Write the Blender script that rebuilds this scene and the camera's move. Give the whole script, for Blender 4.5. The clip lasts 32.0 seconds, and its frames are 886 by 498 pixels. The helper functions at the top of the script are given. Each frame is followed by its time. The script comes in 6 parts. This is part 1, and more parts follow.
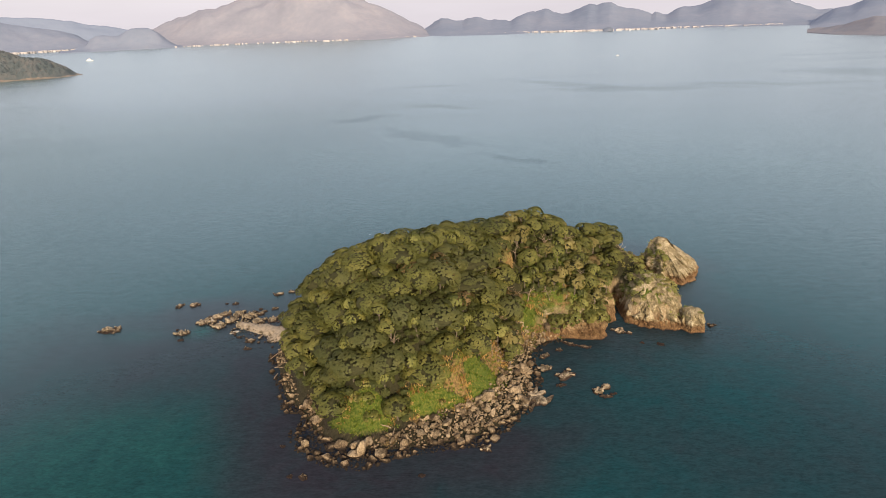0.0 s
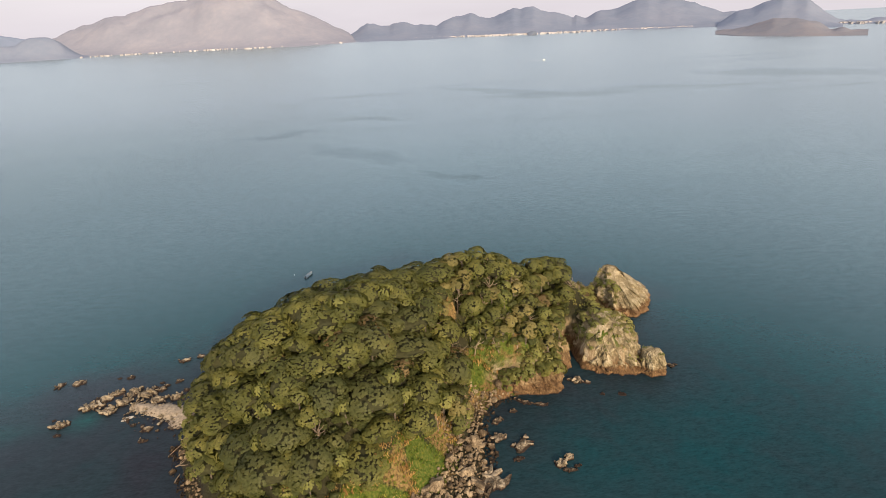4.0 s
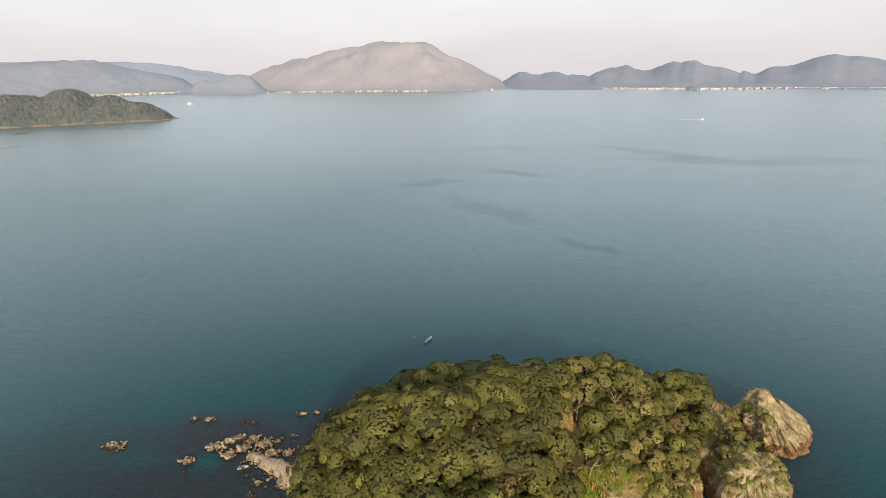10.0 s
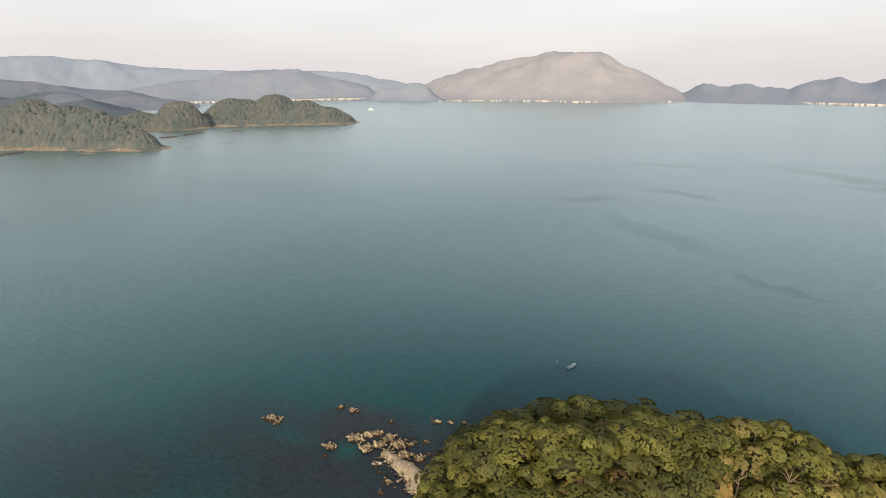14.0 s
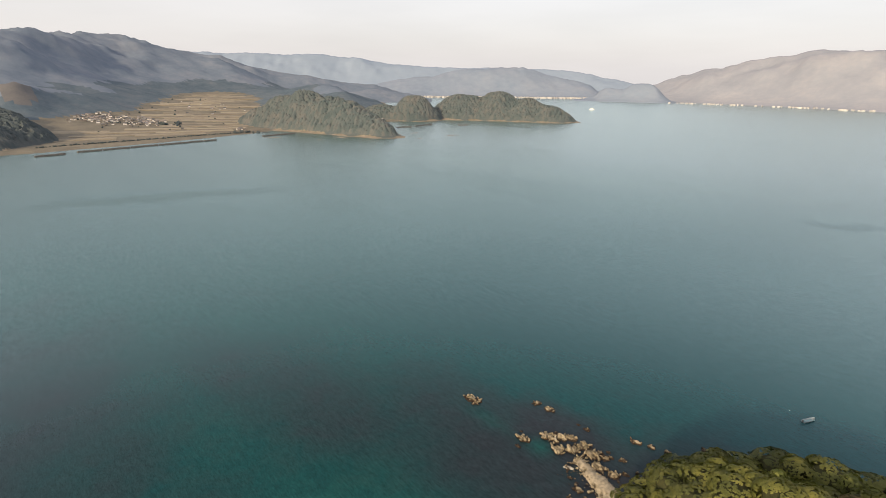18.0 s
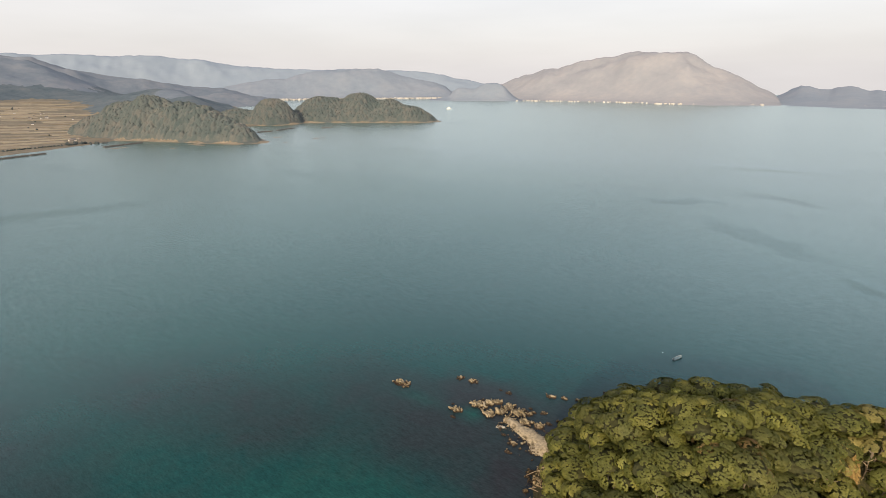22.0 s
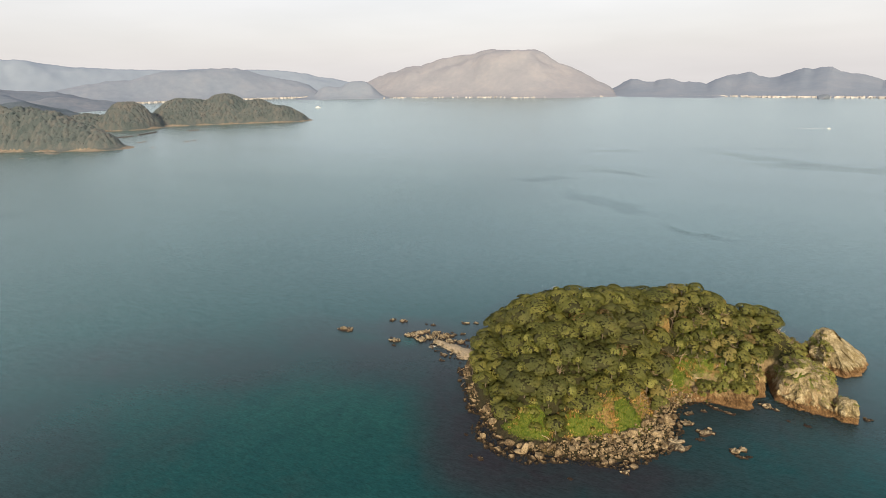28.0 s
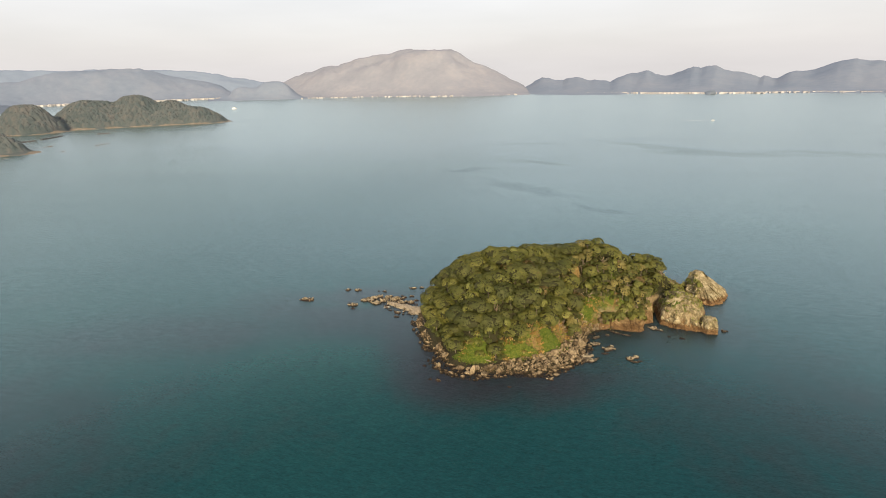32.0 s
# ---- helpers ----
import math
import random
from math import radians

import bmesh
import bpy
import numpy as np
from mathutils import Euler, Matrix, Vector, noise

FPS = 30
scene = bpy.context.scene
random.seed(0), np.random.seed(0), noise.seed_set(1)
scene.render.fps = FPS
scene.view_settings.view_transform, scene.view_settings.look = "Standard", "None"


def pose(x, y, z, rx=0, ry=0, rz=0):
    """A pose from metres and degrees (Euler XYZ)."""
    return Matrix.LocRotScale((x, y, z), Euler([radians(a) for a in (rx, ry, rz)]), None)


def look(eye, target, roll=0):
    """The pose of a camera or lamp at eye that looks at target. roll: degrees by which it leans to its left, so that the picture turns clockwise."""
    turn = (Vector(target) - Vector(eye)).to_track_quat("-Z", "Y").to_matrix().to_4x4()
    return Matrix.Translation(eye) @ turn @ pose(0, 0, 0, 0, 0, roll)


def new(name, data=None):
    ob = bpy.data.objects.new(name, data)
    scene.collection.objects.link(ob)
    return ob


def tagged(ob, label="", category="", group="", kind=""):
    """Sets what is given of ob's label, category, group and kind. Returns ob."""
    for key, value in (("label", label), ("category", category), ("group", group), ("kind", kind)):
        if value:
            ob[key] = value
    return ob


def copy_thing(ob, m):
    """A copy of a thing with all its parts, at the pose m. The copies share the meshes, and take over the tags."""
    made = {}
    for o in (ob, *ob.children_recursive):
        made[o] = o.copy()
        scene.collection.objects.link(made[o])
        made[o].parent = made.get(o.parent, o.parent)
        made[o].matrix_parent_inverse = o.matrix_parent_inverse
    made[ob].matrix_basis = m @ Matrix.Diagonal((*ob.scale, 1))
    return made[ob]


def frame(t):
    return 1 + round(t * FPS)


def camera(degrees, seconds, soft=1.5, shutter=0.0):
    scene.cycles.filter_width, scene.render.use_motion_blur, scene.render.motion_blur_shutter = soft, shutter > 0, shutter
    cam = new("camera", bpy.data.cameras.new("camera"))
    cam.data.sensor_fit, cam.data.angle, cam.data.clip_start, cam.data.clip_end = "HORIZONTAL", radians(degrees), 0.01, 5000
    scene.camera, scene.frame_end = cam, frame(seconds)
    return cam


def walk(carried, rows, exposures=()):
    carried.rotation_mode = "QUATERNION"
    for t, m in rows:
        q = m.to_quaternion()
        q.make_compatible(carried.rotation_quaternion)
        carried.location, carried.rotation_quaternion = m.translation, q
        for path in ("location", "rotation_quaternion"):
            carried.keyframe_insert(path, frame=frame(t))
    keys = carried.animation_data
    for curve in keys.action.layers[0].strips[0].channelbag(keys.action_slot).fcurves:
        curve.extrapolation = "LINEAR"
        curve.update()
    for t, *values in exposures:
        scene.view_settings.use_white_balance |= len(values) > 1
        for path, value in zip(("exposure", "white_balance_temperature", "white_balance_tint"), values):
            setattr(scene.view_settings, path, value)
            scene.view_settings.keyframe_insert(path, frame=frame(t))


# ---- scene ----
cam = camera(79.6, 32.0, soft=0.7)
PATH = [
    (0, (-0.015, -0.25, 107.828), (-0.059, 1.581, 107.025), -2.4),
    (0.5, (0.054, 2.941, 108.372), (0.002, 4.773, 107.57), -2.4),
    (1, (0.078, 6.292, 109.025), (0.02, 8.124, 108.224), -2.4),
    (1.5, (0.604, 9.911, 109.429), (0.542, 11.743, 108.629), -2.5),
    (2, (1.087, 13.559, 109.927), (1.062, 15.391, 109.126), -2.6),
    (2.5, (1.299, 17.284, 110.544), (1.334, 19.116, 109.742), -2.7),
    (3, (1.944, 20.87, 111.132), (2.029, 22.7, 110.329), -2.8),
    (3.5, (2.826, 24.736, 111.286), (2.965, 26.564, 110.485), -2.9),
    (4, (3.352, 28.223, 111.877), (3.534, 30.047, 111.077), -2.9),
    (4.5, (4.123, 31.516, 112.618), (4.329, 33.338, 111.821), -2.7),
    (6.5, (5.626, 36.911, 117.319), (5.861, 38.73, 116.521), -2.2),
    (7, (5.562, 36.896, 118.288), (5.801, 38.714, 117.489), -2.2),
    (7.5, (5.667, 36.751, 119.48), (5.909, 38.569, 118.682), -2.1),
    (8, (5.481, 37.25, 120.611), (5.731, 39.073, 119.827), -2.1),
    (8.5, (5.02, 37.342, 121.694), (5.224, 39.184, 120.942), -1.9),
    (9, (4.789, 38.031, 122.709), (4.892, 39.895, 121.993), -1.7),
    (9.5, (4.371, 38.841, 123.696), (4.308, 40.721, 123.018), -1.3),
    (10, (4.003, 39.704, 124.839), (3.715, 41.576, 124.196), -1.0),
    (10.5, (4.527, 40.845, 125.958), (4.022, 42.682, 125.351), -0.6),
    (11, (4.236, 42.526, 126.275), (3.642, 44.338, 125.67), -0.4),
    (11.5, (3.622, 43.78, 126.396), (2.977, 45.573, 125.79), -0.4),
    (12, (3.503, 44.212, 126.475), (2.835, 45.997, 125.871), -0.3),
    (12.5, (3.371, 44.05, 126.673), (2.689, 45.83, 126.069), -0.4),
    (13, (3.332, 43.99, 126.896), (2.63, 45.762, 126.291), -0.4),
    (13.5, (3.332, 44.256, 126.847), (2.606, 46.019, 126.243), -0.4),
    (14, (3.146, 44.506, 126.793), (2.314, 46.221, 126.188), -0.5),
    (14.5, (2.995, 44.587, 126.704), (2.114, 46.279, 126.1), -0.4),
    (16.5, (1.099, 43.326, 126.154), (-0.035, 44.858, 125.55), 0.1),
    (17, (-0.075, 42.292, 126.152), (-1.282, 43.767, 125.546), 0.2),
    (17.5, (-1.25, 40.9, 126.377), (-2.565, 42.278, 125.769), 0.4),
    (18, (-2.211, 39.208, 126.614), (-3.628, 40.48, 126.004), 0.6),
    (18.5, (-2.845, 37.796, 126.625), (-4.303, 39.022, 126.014), 0.8),
    (19, (-4.102, 36.272, 126.413), (-5.506, 37.559, 125.804), 0.8),
    (19.5, (-5.123, 34.2, 126.462), (-6.438, 35.58, 125.858), 0.4),
    (20, (-6.265, 31.377, 126.556), (-7.484, 32.842, 125.952), 0.1),
    (20.5, (-7.231, 28.03, 126.537), (-8.395, 29.54, 125.934), 0.1),
    (21, (-7.879, 23.934, 126.415), (-8.995, 25.479, 125.812), 0.3),
    (21.5, (-8.031, 19.534, 126.696), (-9.104, 21.11, 126.092), 0.1),
    (22, (-8.115, 15.292, 126.75), (-9.162, 16.885, 126.146), -0.1),
    (22.5, (-7.875, 10.81, 126.698), (-8.915, 12.408, 126.095), -0.1),
    (23, (-7.43, 6.373, 126.711), (-8.466, 7.974, 126.106), -0.2),
    (23.5, (-6.701, 1.284, 127.072), (-7.726, 2.892, 126.466), -0.3),
    (24, (-5.766, -3.99, 127.147), (-6.74, -2.351, 126.541), -0.4),
    (24.5, (-5.109, -8.807, 127.241), (-6.026, -7.136, 126.634), -0.6),
    (25, (-4.235, -13.487, 127.031), (-5.108, -11.794, 126.422), -0.8),
    (25.5, (-3.435, -18.324, 126.767), (-4.263, -16.609, 126.157), -0.9),
    (26, (-2.804, -23.786, 126.413), (-3.583, -22.047, 125.803), -0.9),
    (26.5, (-2.202, -29.519, 126.285), (-2.93, -27.759, 125.676), -0.9),
    (28.5, (-0.129, -53.624, 126.97), (-0.747, -51.824, 126.354), -1.1),
    (29, (0.502, -59.912, 126.891), (-0.097, -58.106, 126.276), -1.2),
    (29.5, (0.68, -65.876, 126.771), (0.111, -64.061, 126.155), -1.2),
    (30, (0.755, -71.738, 126.689), (0.221, -69.912, 126.072), -1.2),
    (30.5, (1.006, -77.83, 126.628), (0.518, -75.992, 126.009), -1.2),
    (31, (1.05, -83.752, 126.594), (0.603, -81.903, 125.974), -1.3),
    (31.5, (1.053, -89.902, 126.298), (0.655, -88.043, 125.677), -1.3),
    (32, (1.023, -95.787, 126.045), (0.658, -93.921, 125.423), -1.3),
]
EXPOSURES = [(0.0, 0.0, 6420, 20), (8.0, 0.0, 6440, 19), (11.0, 0.0, 6560, 13), (17.0, 0.0, 6640, 12), (32.0, 0.0, 6600, 11.5)]
walk(cam, [(t, look(eye, target, roll)) for t, eye, target, roll in PATH], EXPOSURES)

import functools

from mathutils.bvhtree import BVHTree

# ---- world and sun ----
SUN_TO = Vector((0.24, -0.90, 0.38)).normalized()
world = bpy.data.worlds.new("world")
scene.world = world
world.use_nodes = True
wn, wl = world.node_tree.nodes, world.node_tree.links
wn.clear()
sky = wn.new("ShaderNodeTexSky")
sky.sky_type, sky.sun_disc = "NISHITA", False
sky.sun_elevation = math.asin(SUN_TO.z)
sky.sun_rotation = math.atan2(SUN_TO.x, SUN_TO.y)
sky.air_density, sky.dust_density, sky.ozone_density = 1.0, 4.0, 1.0
sky_bg, haze_bg, add_bg, w_out = (wn.new(k) for k in ("ShaderNodeBackground", "ShaderNodeBackground", "ShaderNodeAddShader", "ShaderNodeOutputWorld"))
sky_bg.inputs["Strength"].default_value = 0.05
haze_bg.inputs["Color"].default_value = (0.725, 0.706, 0.702, 1)
haze_bg.inputs["Strength"].default_value = 1.02
wl.new(sky.outputs[0], sky_bg.inputs["Color"])
wl.new(sky_bg.outputs[0], add_bg.inputs[0])
wl.new(haze_bg.outputs[0], add_bg.inputs[1])
# faint banks of high cloud in the haze
cloud_at, cloud_map, cloud, veil = (wn.new(k) for k in ("ShaderNodeTexCoord", "ShaderNodeMapping", "ShaderNodeTexNoise", "ShaderNodeMapRange"))
cloud_map.inputs["Scale"].default_value = (1.6, 1.6, 9.0)
cloud.inputs["Scale"].default_value, cloud.inputs["Detail"].default_value = 1.5, 4.0
veil.inputs["From Min"].default_value, veil.inputs["From Max"].default_value = 0.3, 0.7
veil.inputs["To Min"].default_value, veil.inputs["To Max"].default_value = 0.95, 1.07
wl.new(cloud_at.outputs["Generated"], cloud_map.inputs["Vector"])
wl.new(cloud_map.outputs["Vector"], cloud.inputs["Vector"])
wl.new(cloud.outputs["Fac"], veil.inputs["Value"])
wl.new(veil.outputs["Result"], haze_bg.inputs["Strength"])
wl.new(add_bg.outputs[0], w_out.inputs[0])
sun = new("sun", bpy.data.lights.new("sun", "SUN"))
sun.data.energy, sun.data.angle, sun.data.color = 4.6, radians(3.0), (1.0, 0.80, 0.53)
sun.matrix_world = look(SUN_TO * 900, (0, 0, 0))


# ---- arithmetic: noise, plan, ground ----
def lattice(ix, iy, iz, seed):
    n = (ix * 374761393 + iy * 668265263 + iz * 2147483647 + seed * 1274126177) & 0x7FFFFFFF
    n = ((n ^ (n >> 13)) * 1274126177) & 0x7FFFFFFF
    return ((n ^ (n >> 16)) & 0xFFFF) / 65535.0


def vnoise(x, y, z=0.0, seed=0):
    """Smooth value noise in 0..1."""
    x, y, z = np.broadcast_arrays(np.asarray(x, float), np.asarray(y, float), np.asarray(z, float))
    ix, iy, iz = (np.floor(v).astype(np.int64) for v in (x, y, z))
    fx, fy, fz = x - ix, y - iy, z - iz
    fx, fy, fz = (f * f * (3 - 2 * f) for f in (fx, fy, fz))
    out = 0
    for a in (0, 1):
        for b in (0, 1):
            for c in (0, 1):
                wgt = (fx if a else 1 - fx) * (fy if b else 1 - fy) * (fz if c else 1 - fz)
                out = out + wgt * lattice(ix + a, iy + b, iz + c, seed)
    return out


def fbm(x, y, z=0.0, seed=0, octaves=4):
    total, amp, norm, f = 0, 1.0, 0.0, 1.0
    for o in range(octaves):
        total = total + amp * vnoise(x * f, y * f, np.asarray(z) * f, seed + o * 17)
        norm, amp, f = norm + amp, amp * 0.5, f * 2.03
    return total / norm


def smooth(a, b, v):
    k = np.clip((v - a) / (b - a), 0, 1)
    return k * k * (3 - 2 * k)


def cells(x, y, size):
    """Distance to the nearest of scattered crowns, in sizes, and that crown's own number in 0..1."""
    gx, gy = x / size, y / size
    ix, iy = np.floor(gx).astype(np.int64), np.floor(gy).astype(np.int64)
    best, mark = np.full(gx.shape, 9.0), np.zeros(gx.shape)
    for a in (-1, 0, 1):
        for b in (-1, 0, 1):
            d = np.hypot(ix + a + lattice(ix + a, iy + b, 0, 1) - gx, iy + b + lattice(ix + a, iy + b, 0, 2) - gy)
            nearer = d < best
            best, mark = np.where(nearer, d, best), np.where(nearer, lattice(ix + a, iy + b, 0, 3), mark)
    return best, mark


COAST = [(-66, 172), (-64, 155), (-56, 138), (-49.5, 124), (-44, 112), (-37, 107), (-27, 105), (-17, 109), (-8, 111), (4, 112.5),
         (14, 119), (22, 129), (25, 139), (24, 151), (30, 160), (37, 161.5), (46, 162.5), (53, 162.5), (54, 169), (56.5, 173),
         (59.6, 173.5), (60.6, 186), (63.2, 186), (63.6, 172), (70, 168.5), (78, 166.5), (83, 169), (86, 178), (89, 190), (91, 203), (92, 214), (84, 222),
         (66, 222), (40, 219), (10, 216), (-20, 214), (-44, 205), (-58, 188)]
# Rounded swellings of the wooded crown: x, y, height; all of one width.
SWELLS = [(-41, 159, 19.2), (-12, 160, 17.6), (14, 176, 23.2), (42, 188, 19.6), (-22, 134, 15.7), (8, 142, 13.8), (64, 180, 14.0),
          (-42, 190, 16.0), (-5, 198, 16.0), (30, 208, 12.5), (66, 208, 9.4), (78, 176, -3.4), (-30, 112, -1.6), (25, 160, -14.4), (51, 196, 11.5)]


# Narrow hollows and humps in the crown: x, y, height.
HOLLOWS = [(-36, 176, -7.5), (-27, 178, -7.5), (-18, 182, -6), (-26, 193, 10.5), (-10, 197, -2), (8, 194, -4), (28, 200, -1), (48, 194, 7), (30, 192, -5), (44, 203, 5), (57, 189, 5), (72, 186, -4), (74, 196, -7), (76, 206, -7), (84, 196, -4), (85, 208, -4), (70, 209, -6), (-45, 167, 2.5), (-43, 133, -4.5), (-28, 150, -3.5), (4, 156, -3.5), (-12, 140, -3), (8, 176, -4)]


def coast_distance(x, y):
    """Metres inside (plus) or outside (minus) the island's waterline."""
    x, y = np.asarray(x, float), np.asarray(y, float)
    best, inside = np.full(x.shape, 1e9), np.zeros(x.shape, bool)
    for (ax, ay), (bx, by) in zip(COAST, COAST[1:] + COAST[:1]):
        ex, ey = bx - ax, by - ay
        k = np.clip(((x - ax) * ex + (y - ay) * ey) / (ex * ex + ey * ey), 0, 1)
        best = np.minimum(best, np.hypot(x - ax - k * ex, y - ay - k * ey))
        if ay != by:
            inside ^= ((ay > y) != (by > y)) & (x < (bx - ax) * (y - ay) / (by - ay) + ax)
    return np.where(inside, best, -best)


def canopy(x, y):
    return sum(h * np.exp(-((x - a) ** 2 + (y - b) ** 2) / 722.0) for a, b, h in SWELLS) + sum(h * np.exp(-((x - a) ** 2 + (y - b) ** 2) / 98.0) for a, b, h in HOLLOWS)


def ground(x, y):
    """Height of the island's soil and rock."""
    x, y = np.asarray(x, float), np.asarray(y, float)
    d = coast_distance(x, y)
    d = d + 2.2 * (fbm(x * 0.16, y * 0.16, 0, 3) - 0.5)
    cliff = smooth(27, 35, x) * smooth(148, 156, y)
    wide = 7 + 4.5 * smooth(-22, -2, x)
    beach = 0.22 * np.minimum(d, wide) + 1.15 * np.maximum(d - wide, 0)
    shore = 0.5 * np.minimum(d, 3) + 1.25 * np.maximum(d - 3, 0)
    south = smooth(-52, -44, x) * (1 - smooth(140, 152, y))
    east = smooth(56, 64, x)
    crag = (5.6 + 3.9 * east) * smooth(-0.4, 2.6, d) + (1.05 - 0.3 * east) * np.maximum(d - 2.4, 0) + 1.5 * (fbm(x * 0.3, y * 0.3, 0, 9) - 0.5)
    ramp = shore * (1 - south) + beach * south
    ramp = ramp * (1 - cliff) + crag * cliff
    leaf = 6.5 - 5.0 * smooth(56, 70, x)
    top = canopy(x, y) - leaf
    k = np.clip(0.5 + (top - ramp) / 8.0, 0, 1)
    h = ramp * k + top * (1 - k) - 4.0 * k * (1 - k)
    return np.where(d < 0, 0.55 * d, np.minimum(h, ramp))


def ground_at(x, y):
    return float(ground(np.array([x]), np.array([y]))[0])


LAWNS = [(-35, 114, 10, 6), (-27, 116.5, 9, 7), (-10, 122.5, 6, 4), (-2, 127.5, 7, 5), (5, 132.5, 7, 6), (12, 139.5, 5, 7), (27, 164, 7.5, 7.5), (36, 168.5, 6, 3.5)]


def lawn(x, y):
    return np.max([1 - ((x - a) / rx) ** 2 - ((y - b) / ry) ** 2 for a, b, rx, ry in LAWNS], axis=0)


# ---- materials ----
def material(name, rough=0.8, bump=0.0):
    m = bpy.data.materials.new(name)
    m.use_nodes = True
    nt = m.node_tree
    b = nt.nodes["Principled BSDF"]
    b.inputs["Roughness"].default_value = rough
    b.inputs["Specular IOR Level"].default_value = 0.25
    return m, nt, b


def coords(nt, scale, kind="Object"):
    tc, mp = nt.nodes.new("ShaderNodeTexCoord"), nt.nodes.new("ShaderNodeMapping")
    mp.inputs["Scale"].default_value = scale if isinstance(scale, tuple) else (scale,) * 3
    nt.links.new(tc.outputs[kind], mp.inputs["Vector"])
    return mp.outputs["Vector"]


def noise_node(nt, vec, scale, detail=4.0, rough=0.55, distort=0.0):
    n = nt.nodes.new("ShaderNodeTexNoise")
    n.inputs["Scale"].default_value, n.inputs["Detail"].default_value = scale, detail
    n.inputs["Roughness"].default_value, n.inputs["Distortion"].default_value = rough, distort
    nt.links.new(vec, n.inputs["Vector"])
    return n.outputs["Fac"]


def ramp_node(nt, fac, stops):
    r = nt.nodes.new("ShaderNodeValToRGB")
    e = r.color_ramp.elements
    while len(e) < len(stops):
        e.new(0.5)
    for el, (p, c) in zip(e, stops):
        el.position = p
        el.color = (*c, 1) if len(c) == 3 else c
    nt.links.new(fac, r.inputs["Fac"])
    return r.outputs["Color"]


def grey(a, b):
    return [(a, (0, 0, 0)), (b, (1, 1, 1))]


def mix(nt, fac, a, b, blend="MIX"):
    n = nt.nodes.new("ShaderNodeMix")
    n.data_type, n.blend_type = "RGBA", blend
    for socket, v in ((n.inputs[0], fac), (n.inputs[6], a), (n.inputs[7], b)):
        if isinstance(v, (int, float)):
            socket.default_value = v
        elif isinstance(v, tuple):
            socket.default_value = (*v, 1)
        else:
            nt.links.new(v, socket)
    return n.outputs[2]


def bumped(nt, b, fac, strength, distance):
    n = nt.nodes.new("ShaderNodeBump")
    n.inputs["Strength"].default_value, n.inputs["Distance"].default_value = strength, distance
    nt.links.new(fac, n.inputs["Height"])
    nt.links.new(n.outputs[0], b.inputs["Normal"])


def math_node(nt, op, a, b):
    n = nt.nodes.new("ShaderNodeMath")
    n.operation = op
    for socket, v in zip(n.inputs, (a, b)):
        if isinstance(v, (int, float)):
            socket.default_value = v
        else:
            nt.links.new(v, socket)
    return n.outputs[0]


def mottled(name, colours, scale, rough=0.85, bump=0.5, bump_m=0.1, spread=0.0, fine=6.0):
    """A mottled matt surface; colours are the stops of its ramp; spread varies it from thing to thing."""
    m, nt, b = material(name, rough)
    vec = coords(nt, 1.0)
    big, small = noise_node(nt, vec, scale, 5), noise_node(nt, vec, scale * fine, 4)
    fac = math_node(nt, "ADD", math_node(nt, "MULTIPLY", big, 0.65), math_node(nt, "MULTIPLY", small, 0.35))
    if spread:
        info = nt.nodes.new("ShaderNodeObjectInfo")
        fac = math_node(nt, "ADD", fac, math_node(nt, "MULTIPLY", math_node(nt, "SUBTRACT", info.outputs["Random"], 0.5), spread))
    n = len(colours)
    col = ramp_node(nt, fac, [(0.32 + 0.36 * i / (n - 1), c) for i, c in enumerate(colours)])
    nt.links.new(col, b.inputs["Base Color"])
    if bump:
        bumped(nt, b, fac, bump, bump_m)
    return m


